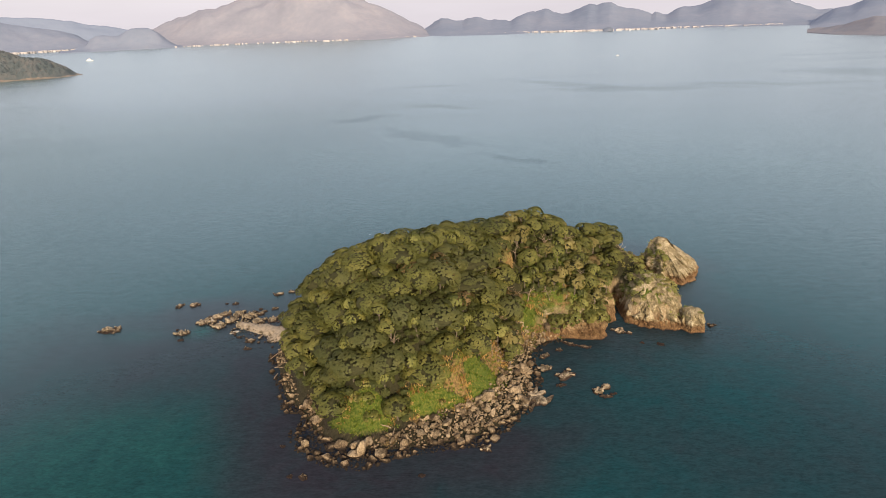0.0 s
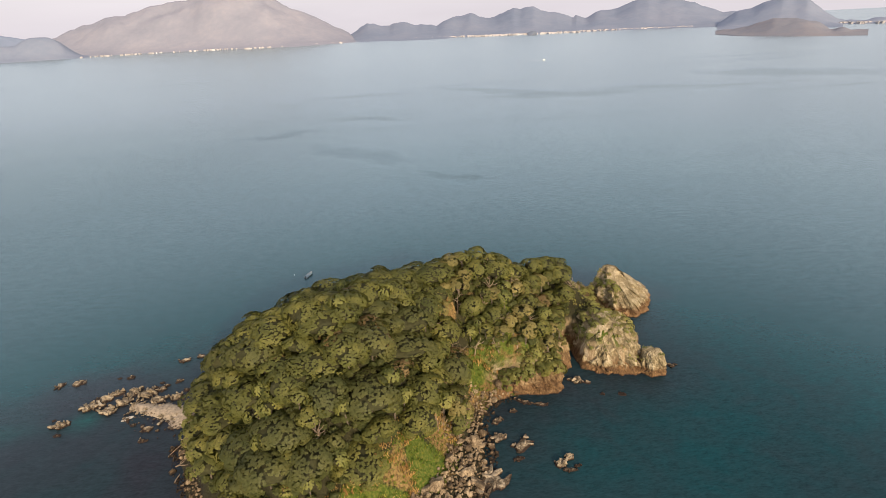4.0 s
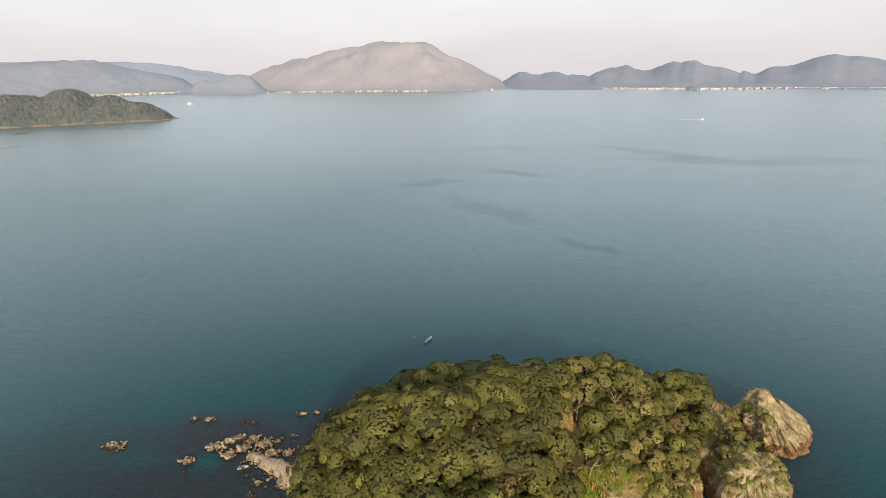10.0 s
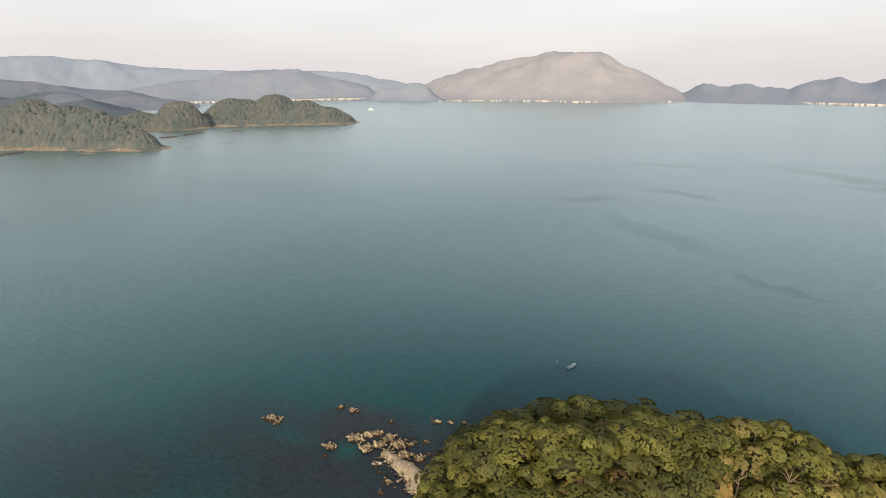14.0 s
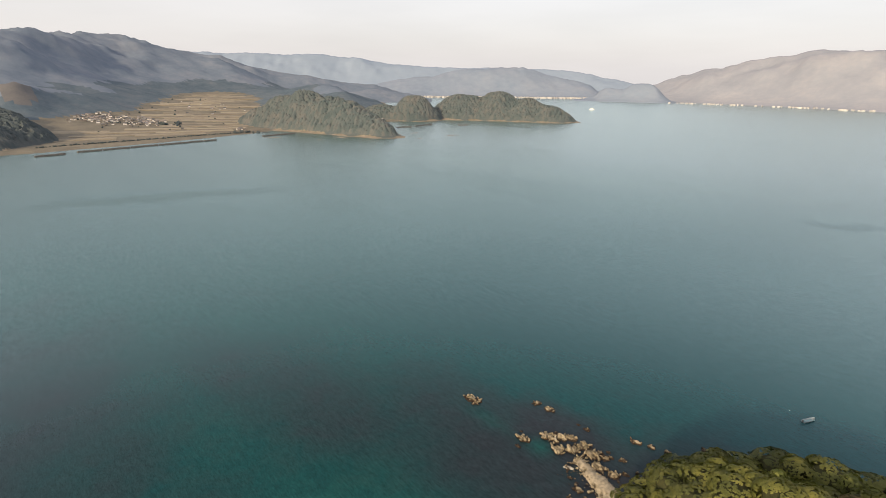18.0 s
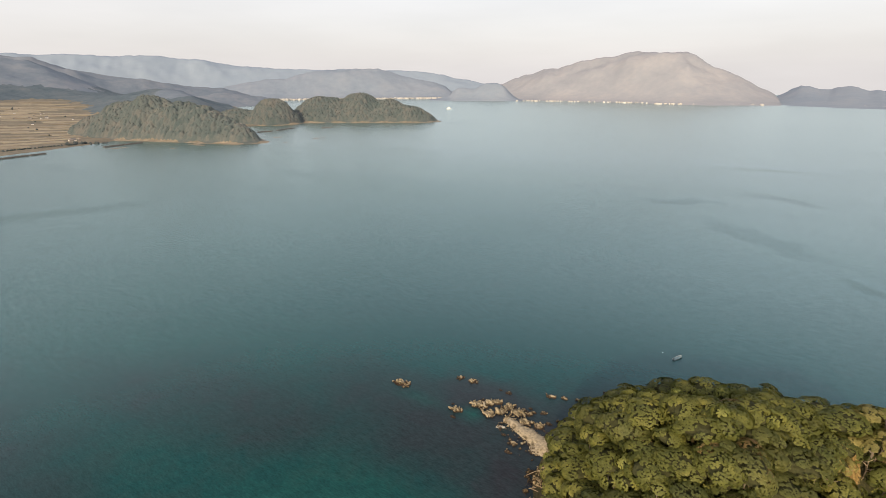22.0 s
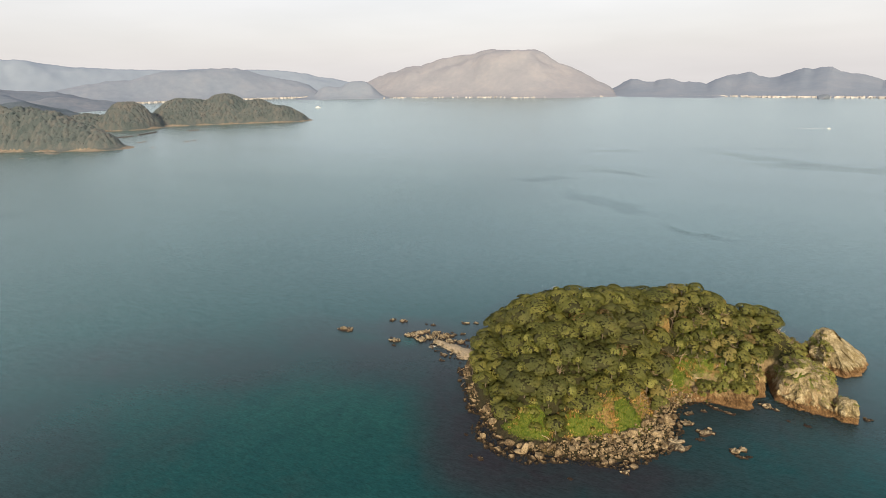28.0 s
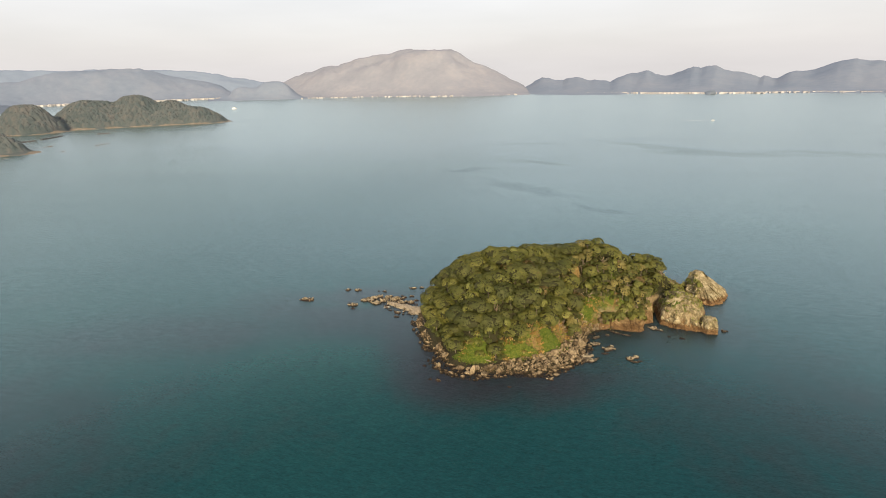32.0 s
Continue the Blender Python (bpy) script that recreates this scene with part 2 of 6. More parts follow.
def rock_material(name, dry, low, wet, scale=0.5, band=2.6, spread=0.0, lift=0.0):
    """Weathered rock: dry colours above, stained colours in the splash zone, weed at the waterline."""
    m, nt, b = material(name, 0.85)
    vec = coords(nt, 1.0)
    geo = nt.nodes.new("ShaderNodeNewGeometry")
    sep = nt.nodes.new("ShaderNodeSeparateXYZ")
    nt.links.new(geo.outputs["Position"], sep.inputs[0])
    place = nt.nodes.new("ShaderNodeMapping")
    place.inputs["Scale"].default_value = (1, 1, 0.8)
    nt.links.new(geo.outputs["Position"], place.inputs["Vector"])
    vec = place.outputs["Vector"]
    n1, n2 = noise_node(nt, vec, scale, 6, 0.6, 0.4), noise_node(nt, vec, scale * 7, 5, 0.65)
    crack = nt.nodes.new("ShaderNodeTexVoronoi")
    crack.feature = "DISTANCE_TO_EDGE"
    crack.inputs["Scale"].default_value = scale * 1.3
    nt.links.new(mix(nt, 0.35, vec, n1, "ADD"), crack.inputs["Vector"])
    cr = ramp_node(nt, crack.outputs["Distance"], [(0.0, (0.35, 0.33, 0.3)), (0.09, (1, 1, 1))])
    fac = math_node(nt, "ADD", math_node(nt, "MULTIPLY", n1, 0.6), math_node(nt, "MULTIPLY", n2, 0.4))
    info = nt.nodes.new("ShaderNodeObjectInfo")
    own = math_node(nt, "ADD", info.outputs["Random"], geo.outputs["Random Per Island"])
    fac = math_node(nt, "ADD", fac, math_node(nt, "MULTIPLY", math_node(nt, "SUBTRACT", own, 1.0), spread))
    up = ramp_node(nt, fac, [(0.35 + 0.3 * i / (len(dry) - 1), c) for i, c in enumerate(dry)])
    down = ramp_node(nt, fac, [(0.35 + 0.3 * i / (len(low) - 1), c) for i, c in enumerate(low)])
    z = math_node(nt, "ADD", sep.outputs["Z"], math_node(nt, "MULTIPLY", math_node(nt, "SUBTRACT", n1, 0.5), 5.0 * band / 2.6))
    zf = ramp_node(nt, math_node(nt, "DIVIDE", z, band * 2), grey(0.3, 0.7))
    wf = ramp_node(nt, math_node(nt, "ADD", math_node(nt, "SUBTRACT", sep.outputs["Z"], lift), math_node(nt, "MULTIPLY", n2, 0.5)), grey(0.36, 0.72))
    col = mix(nt, wf, wet, mix(nt, zf, down, up))
    col = mix(nt, 0.4, col, cr, "MULTIPLY")
    nt.links.new(col, b.inputs["Base Color"])
    bumped(nt, b, math_node(nt, "ADD", math_node(nt, "MULTIPLY", n2, 0.7), math_node(nt, "MULTIPLY", crack.outputs["Distance"], 0.8)), 0.8, 0.35)
    return m


def leaf_material(name, dark, mid, light, spread=0.24):
    m, nt, b = material(name, 0.55)
    dark, mid, light = (tuple(1.43 * c * w for c, w in zip(k, (1.02, 0.99, 1.06))) for k in (dark, mid, light))
    info, geo = nt.nodes.new("ShaderNodeObjectInfo"), nt.nodes.new("ShaderNodeNewGeometry")
    tone = nt.nodes.new("ShaderNodeAttribute")
    tone.attribute_name = "tone"
    f = math_node(nt, "ADD", math_node(nt, "MULTIPLY", geo.outputs["Random Per Island"], 0.16), math_node(nt, "MULTIPLY", tone.outputs["Fac"], 0.55))
    f = math_node(nt, "ADD", f, math_node(nt, "MULTIPLY", info.outputs["Random"], spread))
    col = ramp_node(nt, f, [(0.15, dark), (0.5, mid), (0.95, light)])
    nt.links.new(col, b.inputs["Base Color"])
    b.inputs["Specular IOR Level"].default_value = 0.25
    thin, both = nt.nodes.new("ShaderNodeBsdfTranslucent"), nt.nodes.new("ShaderNodeMixShader")
    both.inputs[0].default_value = 0.28
    nt.links.new(mix(nt, 1.0, col, (1.0, 1.15, 0.7), "MULTIPLY"), thin.inputs["Color"])
    nt.links.new(b.outputs[0], both.inputs[1])
    nt.links.new(thin.outputs[0], both.inputs[2])
    nt.links.new(both.outputs[0], nt.nodes["Material Output"].inputs["Surface"])
    return m


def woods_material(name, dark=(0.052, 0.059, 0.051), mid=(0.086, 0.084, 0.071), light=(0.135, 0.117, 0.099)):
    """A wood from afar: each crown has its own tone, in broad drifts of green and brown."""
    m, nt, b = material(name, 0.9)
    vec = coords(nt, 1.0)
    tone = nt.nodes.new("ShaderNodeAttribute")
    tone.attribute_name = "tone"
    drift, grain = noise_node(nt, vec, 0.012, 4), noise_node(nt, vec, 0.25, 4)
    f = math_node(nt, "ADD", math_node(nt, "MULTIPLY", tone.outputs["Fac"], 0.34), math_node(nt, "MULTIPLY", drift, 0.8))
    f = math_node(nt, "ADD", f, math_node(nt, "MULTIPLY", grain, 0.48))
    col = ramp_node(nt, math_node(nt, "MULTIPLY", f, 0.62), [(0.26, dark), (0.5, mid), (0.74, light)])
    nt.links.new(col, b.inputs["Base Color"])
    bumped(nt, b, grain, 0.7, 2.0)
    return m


M_LEAF = leaf_material("evergreen_leaves", (0.048, 0.058, 0.014), (0.090, 0.097, 0.022), (0.200, 0.190, 0.046))
M_LEAF_DARK = leaf_material("dark_evergreen_leaves", (0.038, 0.049, 0.0135), (0.068, 0.075, 0.0205), (0.1237, 0.121, 0.03276))
M_LEAF_LIGHT = leaf_material("pale_leaves", (0.062, 0.062, 0.02), (0.165, 0.148, 0.045), (0.31, 0.255, 0.09))
M_LEAF_DRY = leaf_material("browning_leaves", (0.055, 0.045, 0.016), (0.125, 0.092, 0.035), (0.22, 0.155, 0.062))
M_SHRUB = leaf_material("shrub_leaves", (0.055, 0.07, 0.018), (0.14, 0.15, 0.036), (0.27, 0.25, 0.075))
M_GRASS = leaf_material("grass_blades", (0.034, 0.074, 0.007), (0.098, 0.138, 0.013), (0.24, 0.21, 0.036), 0.1)
M_REED = leaf_material("dry_reed_blades", (0.18, 0.105, 0.03), (0.32, 0.21, 0.066), (0.48, 0.35, 0.13), 0.1)
M_BARK = mottled("grey_bark", [(0.10, 0.08, 0.06), (0.2, 0.17, 0.13)], 3.0, bump_m=0.02)
# dark colour of the crown cores, painted shade for gaps between boughs
M_CROWN_SHADE = mottled("crown_inner_shade", [(0.030, 0.034, 0.013), (0.060, 0.060, 0.024)], 1.5, 0.9, 0.0)
M_DEADWOOD = mottled("bleached_wood", [(0.16, 0.12, 0.08), (0.33, 0.26, 0.18)], 2.0, bump_m=0.02, spread=0.3)
M_BOULDER = rock_material("shore_boulder_rock", [(0.045, 0.033, 0.019), (0.120, 0.089, 0.051), (0.36, 0.285, 0.175)], [(0.028, 0.019, 0.010), (0.084, 0.057, 0.030), (0.21, 0.150, 0.082)], (0.022, 0.016, 0.010), 0.45, 0.9, 0.13, 0.32)
M_REEF = rock_material("weedy_reef_rock", [(0.050, 0.041, 0.026), (0.150, 0.122, 0.078), (0.40, 0.335, 0.225)], [(0.032, 0.022, 0.012), (0.088, 0.062, 0.033), (0.23, 0.165, 0.09)], (0.028, 0.018, 0.012), 0.8, 0.5, 0.14, 0.2)
M_CLIFF = rock_material("ochre_cliff_rock", [(0.10, 0.080, 0.040), (0.25, 0.206, 0.112), (0.50, 0.435, 0.285)], [(0.055, 0.032, 0.015), (0.15, 0.088, 0.038), (0.29, 0.185, 0.085)], (0.045, 0.026, 0.015), 0.34, 2.9)
M_CLIFF_BROWN = rock_material("brown_cliff_rock", [(0.10, 0.07, 0.03), (0.26, 0.19, 0.09), (0.48, 0.38, 0.22)], [(0.045, 0.026, 0.012), (0.125, 0.074, 0.032), (0.25, 0.16, 0.075)], (0.045, 0.026, 0.015), 0.34, 5.4)
M_GUANO = mottled("bird_limed_rock", [(0.13, 0.115, 0.09), (0.28, 0.26, 0.215), (0.54, 0.51, 0.45)], 0.9)
M_SAND = mottled("pale_coarse_sand", [(0.15, 0.124, 0.086), (0.31, 0.258, 0.18), (0.45, 0.38, 0.275)], 1.1, bump=0.3, bump_m=0.08)


def island_ground_material():
    m, nt, b = material("island_soil_and_rock", 0.9)
    geo = nt.nodes.new("ShaderNodeNewGeometry")
    sep, nor = nt.nodes.new("ShaderNodeSeparateXYZ"), nt.nodes.new("ShaderNodeSeparateXYZ")
    nt.links.new(geo.outputs["Position"], sep.inputs[0])
    nt.links.new(geo.outputs["True Normal"], nor.inputs[0])
    squash = nt.nodes.new("ShaderNodeMapping")
    squash.inputs["Scale"].default_value = (1, 1, 0.4)
    nt.links.new(geo.outputs["Position"], squash.inputs["Vector"])
    vec = squash.outputs["Vector"]
    cover = nt.nodes.new("ShaderNodeAttribute")
    cover.attribute_name = "cover"
    cs = nt.nodes.new("ShaderNodeSeparateColor")
    nt.links.new(cover.outputs["Color"], cs.inputs[0])
    n1, n2, n3 = noise_node(nt, vec, 0.25, 6, 0.6, 0.5), noise_node(nt, vec, 1.8, 6, 0.65), noise_node(nt, vec, 0.6, 4)
    fac = math_node(nt, "ADD", math_node(nt, "MULTIPLY", n1, 0.55), math_node(nt, "MULTIPLY", n2, 0.45))
    pale = ramp_node(nt, fac, [(0.34, (0.13, 0.10, 0.05)), (0.48, (0.26, 0.20, 0.11)), (0.66, (0.52, 0.44, 0.30))])
    rust = ramp_node(nt, fac, [(0.34, (0.065, 0.038, 0.018)), (0.5, (0.15, 0.088, 0.038)), (0.66, (0.28, 0.175, 0.08))])
    zz = math_node(nt, "ADD", sep.outputs["Z"], math_node(nt, "MULTIPLY", math_node(nt, "SUBTRACT", n1, 0.5), 7.0))
    rock = mix(nt, ramp_node(nt, math_node(nt, "DIVIDE", zz, 10.0), grey(0.3, 0.55)), rust, pale)
    wet = ramp_node(nt, math_node(nt, "ADD", sep.outputs["Z"], math_node(nt, "MULTIPLY", n2, 0.8)), grey(0.55, 0.95))
    rock = mix(nt, wet, (0.05, 0.032, 0.02), rock)
    crack = nt.nodes.new("ShaderNodeTexVoronoi")
    crack.feature = "DISTANCE_TO_EDGE"
    crack.inputs["Scale"].default_value = 0.45
    nt.links.new(mix(nt, 0.5, vec, n3, "ADD"), crack.inputs["Vector"])
    rock = mix(nt, 0.35, rock, ramp_node(nt, crack.outputs["Distance"], [(0.0, (0.3, 0.27, 0.24)), (0.1, (1, 1, 1))]), "MULTIPLY")
    grass = ramp_node(nt, n2, [(0.3, (0.03, 0.058, 0.007)), (0.5, (0.072, 0.105, 0.012)), (0.7, (0.18, 0.155, 0.035))])
    dry = ramp_node(nt, n2, [(0.3, (0.09, 0.058, 0.02)), (0.5, (0.195, 0.13, 0.046)), (0.7, (0.35, 0.245, 0.10))])
    # near-black shingle: shade in the gaps between boulders put into ground colour
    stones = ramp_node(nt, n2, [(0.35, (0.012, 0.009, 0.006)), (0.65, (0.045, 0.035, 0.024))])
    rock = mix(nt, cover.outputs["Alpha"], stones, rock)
    # leaf litter, coloured darker to carry the shade in gaps between crowns
    shaded_litter = ramp_node(nt, n2, [(0.3, (0.018, 0.020, 0.008)), (0.7, (0.05, 0.047, 0.02))])
    flat = ramp_node(nt, math_node(nt, "ADD", nor.outputs["Z"], math_node(nt, "MULTIPLY", math_node(nt, "SUBTRACT", n3, 0.5), 0.35)), grey(0.62, 0.78))
    ragged = lambda v: ramp_node(nt, math_node(nt, "ADD", v, math_node(nt, "MULTIPLY", math_node(nt, "SUBTRACT", n2, 0.5), 1.6)), grey(0.3, 0.7))
    soil = mix(nt, ragged(cs.outputs["Green"]), shaded_litter, dry)
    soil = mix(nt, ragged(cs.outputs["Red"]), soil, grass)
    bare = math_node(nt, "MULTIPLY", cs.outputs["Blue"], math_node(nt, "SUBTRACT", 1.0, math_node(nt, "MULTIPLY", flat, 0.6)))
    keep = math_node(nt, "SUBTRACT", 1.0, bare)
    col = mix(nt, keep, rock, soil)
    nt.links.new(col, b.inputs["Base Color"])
    bumped(nt, b, math_node(nt, "ADD", n2, math_node(nt, "MULTIPLY", crack.outputs["Distance"], 0.8)), 0.9, 0.4)
    return m


def sea_material():
    m, nt, b = material("sea_water", 0.1)
    geo = nt.nodes.new("ShaderNodeNewGeometry")
    vec = geo.outputs["Position"]
    bed = nt.nodes.new("ShaderNodeAttribute")
    bed.attribute_name = "bed"
    cs = nt.nodes.new("ShaderNodeSeparateColor")
    nt.links.new(bed.outputs["Color"], cs.inputs[0])
    n_big, n_mid = noise_node(nt, vec, 0.006, 4), noise_node(nt, vec, 0.09, 5, 0.6, 0.6)
    deep = ramp_node(nt, n_big, [(0.35, (0.0046, 0.035, 0.043)), (0.65, (0.0056, 0.042, 0.049))])
    sandy = ramp_node(nt, n_mid, [(0.35, (0.006, 0.041, 0.042)), (0.65, (0.008, 0.054, 0.051))])
    weed = ramp_node(nt, n_mid, [(0.35, (0.0195, 0.0185, 0.0245)), (0.6, (0.018, 0.024, 0.030))])
    col = mix(nt, cs.outputs["Green"], deep, sandy)
    col = mix(nt, ramp_node(nt, math_node(nt, "ADD", cs.outputs["Red"], math_node(nt, "MULTIPLY", math_node(nt, "SUBTRACT", math_node(nt, "ADD", math_node(nt, "MULTIPLY", n_mid, 0.5), math_node(nt, "MULTIPLY", noise_node(nt, vec, 0.028, 3), 0.5)), 0.5), 1.6)), grey(0.12, 0.85)), col, weed)
    nt.links.new(col, b.inputs["Base Color"])
    b.inputs["Specular IOR Level"].default_value = 0.0
    b.inputs["Roughness"].default_value = 1.0
    # wind lanes: smoother and rougher water
    lane = nt.nodes.new("ShaderNodeMapping")
    lane.inputs["Rotation"].default_value = (0, 0, 0.45)
    lane.inputs["Scale"].default_value = (0.0022, 0.012, 1)
    nt.links.new(vec, lane.inputs["Vector"])
    wind = noise_node(nt, lane.outputs["Vector"], 1.0, 4, 0.55, 0.8)
    calm = ramp_node(nt, wind, [(0.27, (0.90,) * 3), (0.34, (0.97,) * 3), (0.46, (1, 1, 1))])
    # darker cat's paws: x, y, length, breadth, turn
    bent = noise_node(nt, vec, 0.02, 3)
    drift = nt.nodes.new("ShaderNodeCombineXYZ")
    nt.links.new(math_node(nt, "MULTIPLY", math_node(nt, "SUBTRACT", bent, 0.5), 70.0), drift.inputs[0])
    nt.links.new(math_node(nt, "MULTIPLY", math_node(nt, "SUBTRACT", noise_node(nt, vec, 0.013, 3), 0.5), 70.0), drift.inputs[1])
    shifted = nt.nodes.new("ShaderNodeVectorMath")
    nt.links.new(vec, shifted.inputs[0])
    nt.links.new(drift.outputs[0], shifted.inputs[1])
    paws = 0.0
    for px, py, length, breadth, turn in [(212, 866, 270, 46, -46), (-20, 520, 130, 30, -43), (50, 427, 60, 16, -40), (-105, 640, 90, 28, 20), (-630, 190, 250, 46, 74), (690, 890, 300, 110, -29), (263, 800, 190, 40, -9), (-5, 703, 110, 30, -30)]:
        spot, fade = nt.nodes.new("ShaderNodeMapping"), nt.nodes.new("ShaderNodeTexGradient")
        spot.vector_type, fade.gradient_type = "TEXTURE", "SPHERICAL"
        spot.inputs["Location"].default_value, spot.inputs["Rotation"].default_value = (px, py, 0), (0, 0, radians(turn))
        spot.inputs["Scale"].default_value = (length * 0.62, breadth * 0.7, 100)
        nt.links.new(shifted.outputs[0], spot.inputs["Vector"])
        nt.links.new(spot.outputs["Vector"], fade.inputs["Vector"])
        paws = math_node(nt, "ADD", paws, fade.outputs["Fac"])
    calm = mix(nt, 1.0, calm, ramp_node(nt, paws, [(0.0, (1, 1, 1)), (0.55, (0.885,) * 3)]), "MULTIPLY")
    gloss, face, blend, out = (nt.nodes.new(k) for k in ("ShaderNodeBsdfGlossy", "ShaderNodeLayerWeight", "ShaderNodeMixShader", "ShaderNodeOutputMaterial"))
    nt.nodes.remove(nt.nodes["Material Output"])
    gloss.inputs["Roughness"].default_value = 0.22
    face.inputs["Blend"].default_value = 0.5
    coat = ramp_node(nt, face.outputs["Facing"], [(0.0, (0.015,) * 3), (0.36, (0.012,) * 3), (0.53, (0.055,) * 3), (0.73, (0.425,) * 3), (0.885, (0.63,) * 3), (1.0, (0.76,) * 3)])
    nt.links.new(ramp_node(nt, face.outputs["Facing"], [(0.45, (0.62, 0.91, 0.98)), (0.72, (0.76, 0.945, 0.975)), (0.88, (0.85, 0.955, 0.96)), (1.0, (0.89, 0.96, 0.95))]), gloss.inputs["Color"])
    soft = coat.node.color_ramp
    soft.interpolation = "B_SPLINE"
    ruffled = math_node(nt, "SUBTRACT", 1.0, math_node(nt, "MULTIPLY", cs.outputs["Blue"], 0.2))
    shine = math_node(nt, "MULTIPLY", mix(nt, 1.0, coat, calm, "MULTIPLY"), ruffled)
    nt.links.new(b.outputs[0], blend.inputs[1])
    nt.links.new(gloss.outputs[0], blend.inputs[2])
    nt.links.new(blend.outputs[0], out.inputs["Surface"])
    chop = nt.nodes.new("ShaderNodeMapping")
    chop.inputs["Rotation"].default_value = (0, 0, 0.2)
    chop.inputs["Scale"].default_value = (0.7, 1.9, 1)
    nt.links.new(vec, chop.inputs["Vector"])
    waves = math_node(nt, "ADD", noise_node(nt, chop.outputs["Vector"], 1.0, 4, 0.6, 0.3), math_node(nt, "MULTIPLY", noise_node(nt, chop.outputs["Vector"], 0.35, 3), 0.7))
    bumped(nt, gloss, waves, 0.8, 0.3)
    facets = ramp_node(nt, noise_node(nt, chop.outputs["Vector"], 0.22, 5, 0.7, 0.2), [(0.3, (0.90,) * 3), (0.7, (1.10,) * 3)])
    nt.links.new(math_node(nt, "MULTIPLY", shine, facets), blend.inputs[0])
    # light and dark sides of the ripples, multiplied into the water's base colour
    ripple = ramp_node(nt, math_node(nt, "DIVIDE", waves, 1.7), [(0.36, (0.72,) * 3), (0.64, (1.28,) * 3)])
    nt.links.new(mix(nt, 1.0, col, ripple, "MULTIPLY"), b.inputs["Base Color"])
    return m


M_GROUND = island_ground_material()
M_SEA = sea_material()
M_HULL = mottled("white_boat_paint", [(0.55, 0.58, 0.58), (0.78, 0.8, 0.79)], 2.0, 0.4, 0.0)
M_DECK = mottled("blue_green_deck_paint", [(0.12, 0.26, 0.30), (0.22, 0.36, 0.38)], 2.0, 0.5, 0.0)
M_METAL = mottled("dark_engine_metal", [(0.03, 0.03, 0.03), (0.09, 0.09, 0.09)], 3.0, 0.4, 0.0)
M_FOAM = mottled("white_foam", [(0.45, 0.5, 0.5), (0.8, 0.82, 0.82)], 0.2, 0.7, 0.0)
# promontory woods: greyed and blued, so haze is part of the base colour
M_WOODS_NEAR = woods_material("hazed_winter_woods", (0.048, 0.069, 0.075), (0.078, 0.095, 0.098), (0.130, 0.124, 0.118))
# woods darkened and blued: foothill shade and haze put into the base colour
M_WOODS_SHADE = woods_material("shaded_hazy_woods", (0.036, 0.051, 0.058), (0.060, 0.075, 0.081), (0.090, 0.096, 0.098))
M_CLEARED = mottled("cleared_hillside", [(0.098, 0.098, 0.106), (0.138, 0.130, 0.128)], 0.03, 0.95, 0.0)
M_BOAT = mottled("grey_blue_boat_paint", [(0.16, 0.21, 0.24), (0.32, 0.37, 0.39)], 1.5, 0.45, 0.0)
# far land: aerial haze is painted as pale blue-grey base colours, by distance
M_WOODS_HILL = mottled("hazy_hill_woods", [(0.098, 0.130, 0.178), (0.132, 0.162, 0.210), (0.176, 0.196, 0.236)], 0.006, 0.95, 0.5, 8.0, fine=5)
M_FOOTHILL = mottled("lightly_hazed_foothill_woods", [(0.052, 0.080, 0.108), (0.078, 0.106, 0.134), (0.114, 0.131, 0.154)], 0.012, 0.95, 0.6, 6.0, fine=6)
M_MOUNTAIN = mottled("hazed_winter_mountain", [(0.222, 0.238, 0.278), (0.250, 0.262, 0.300), (0.290, 0.292, 0.320)], 0.005, 1.0, 0.4, 10.0, fine=7)
M_RANGE = mottled("hazed_range_woods", [(0.158, 0.200, 0.264), (0.188, 0.226, 0.288), (0.220, 0.250, 0.304)], 0.004, 1.0, 0.4, 10.0, fine=7)
M_RANGE_FAR = mottled("hazed_far_range", [(0.205, 0.258, 0.335), (0.236, 0.288, 0.362)], 0.003, 1.0, 0.1, 4.0)
M_CAPE = mottled("hazed_brown_cape", [(0.150, 0.172, 0.205), (0.186, 0.192, 0.214), (0.226, 0.216, 0.224)], 0.008, 1.0, 0.4, 8.0, fine=6)
M_STRAW = mottled("stubble_field", [(0.17, 0.148, 0.116), (0.235, 0.203, 0.155), (0.305, 0.264, 0.198)], 0.03, 0.95, 0.0, spread=0.22)
M_PLAIN = mottled("coastal_plain_soil", [(0.10, 0.093, 0.078), (0.145, 0.131, 0.106), (0.20, 0.175, 0.133)], 0.02, 0.95, 0.0)
M_WALL = mottled("pale_house_wall", [(0.15, 0.14, 0.13), (0.27, 0.26, 0.25), (0.62, 0.60, 0.58)], 0.05, 0.8, 0.0, spread=0.6)
M_ROOF = mottled("grey_tile_roof", [(0.09, 0.09, 0.10), (0.17, 0.17, 0.175), (0.25, 0.21, 0.19)], 0.05, 0.7, 0.0, spread=0.6)
M_CONCRETE = mottled("weathered_concrete", [(0.06, 0.06, 0.058), (0.12, 0.115, 0.11)], 0.2, 0.9, 0.3, 0.2)
M_TOWN = mottled("far_pale_buildings", [(0.26, 0.255, 0.26), (0.42, 0.41, 0.41), (0.66, 0.64, 0.63)], 0.02, 0.8, 0.0)
M_SHORE_ROCK = mottled("tan_shore_rock", [(0.10, 0.088, 0.072), (0.19, 0.16, 0.125), (0.32, 0.265, 0.205)], 0.08, 0.9, 0.4, 1.0)


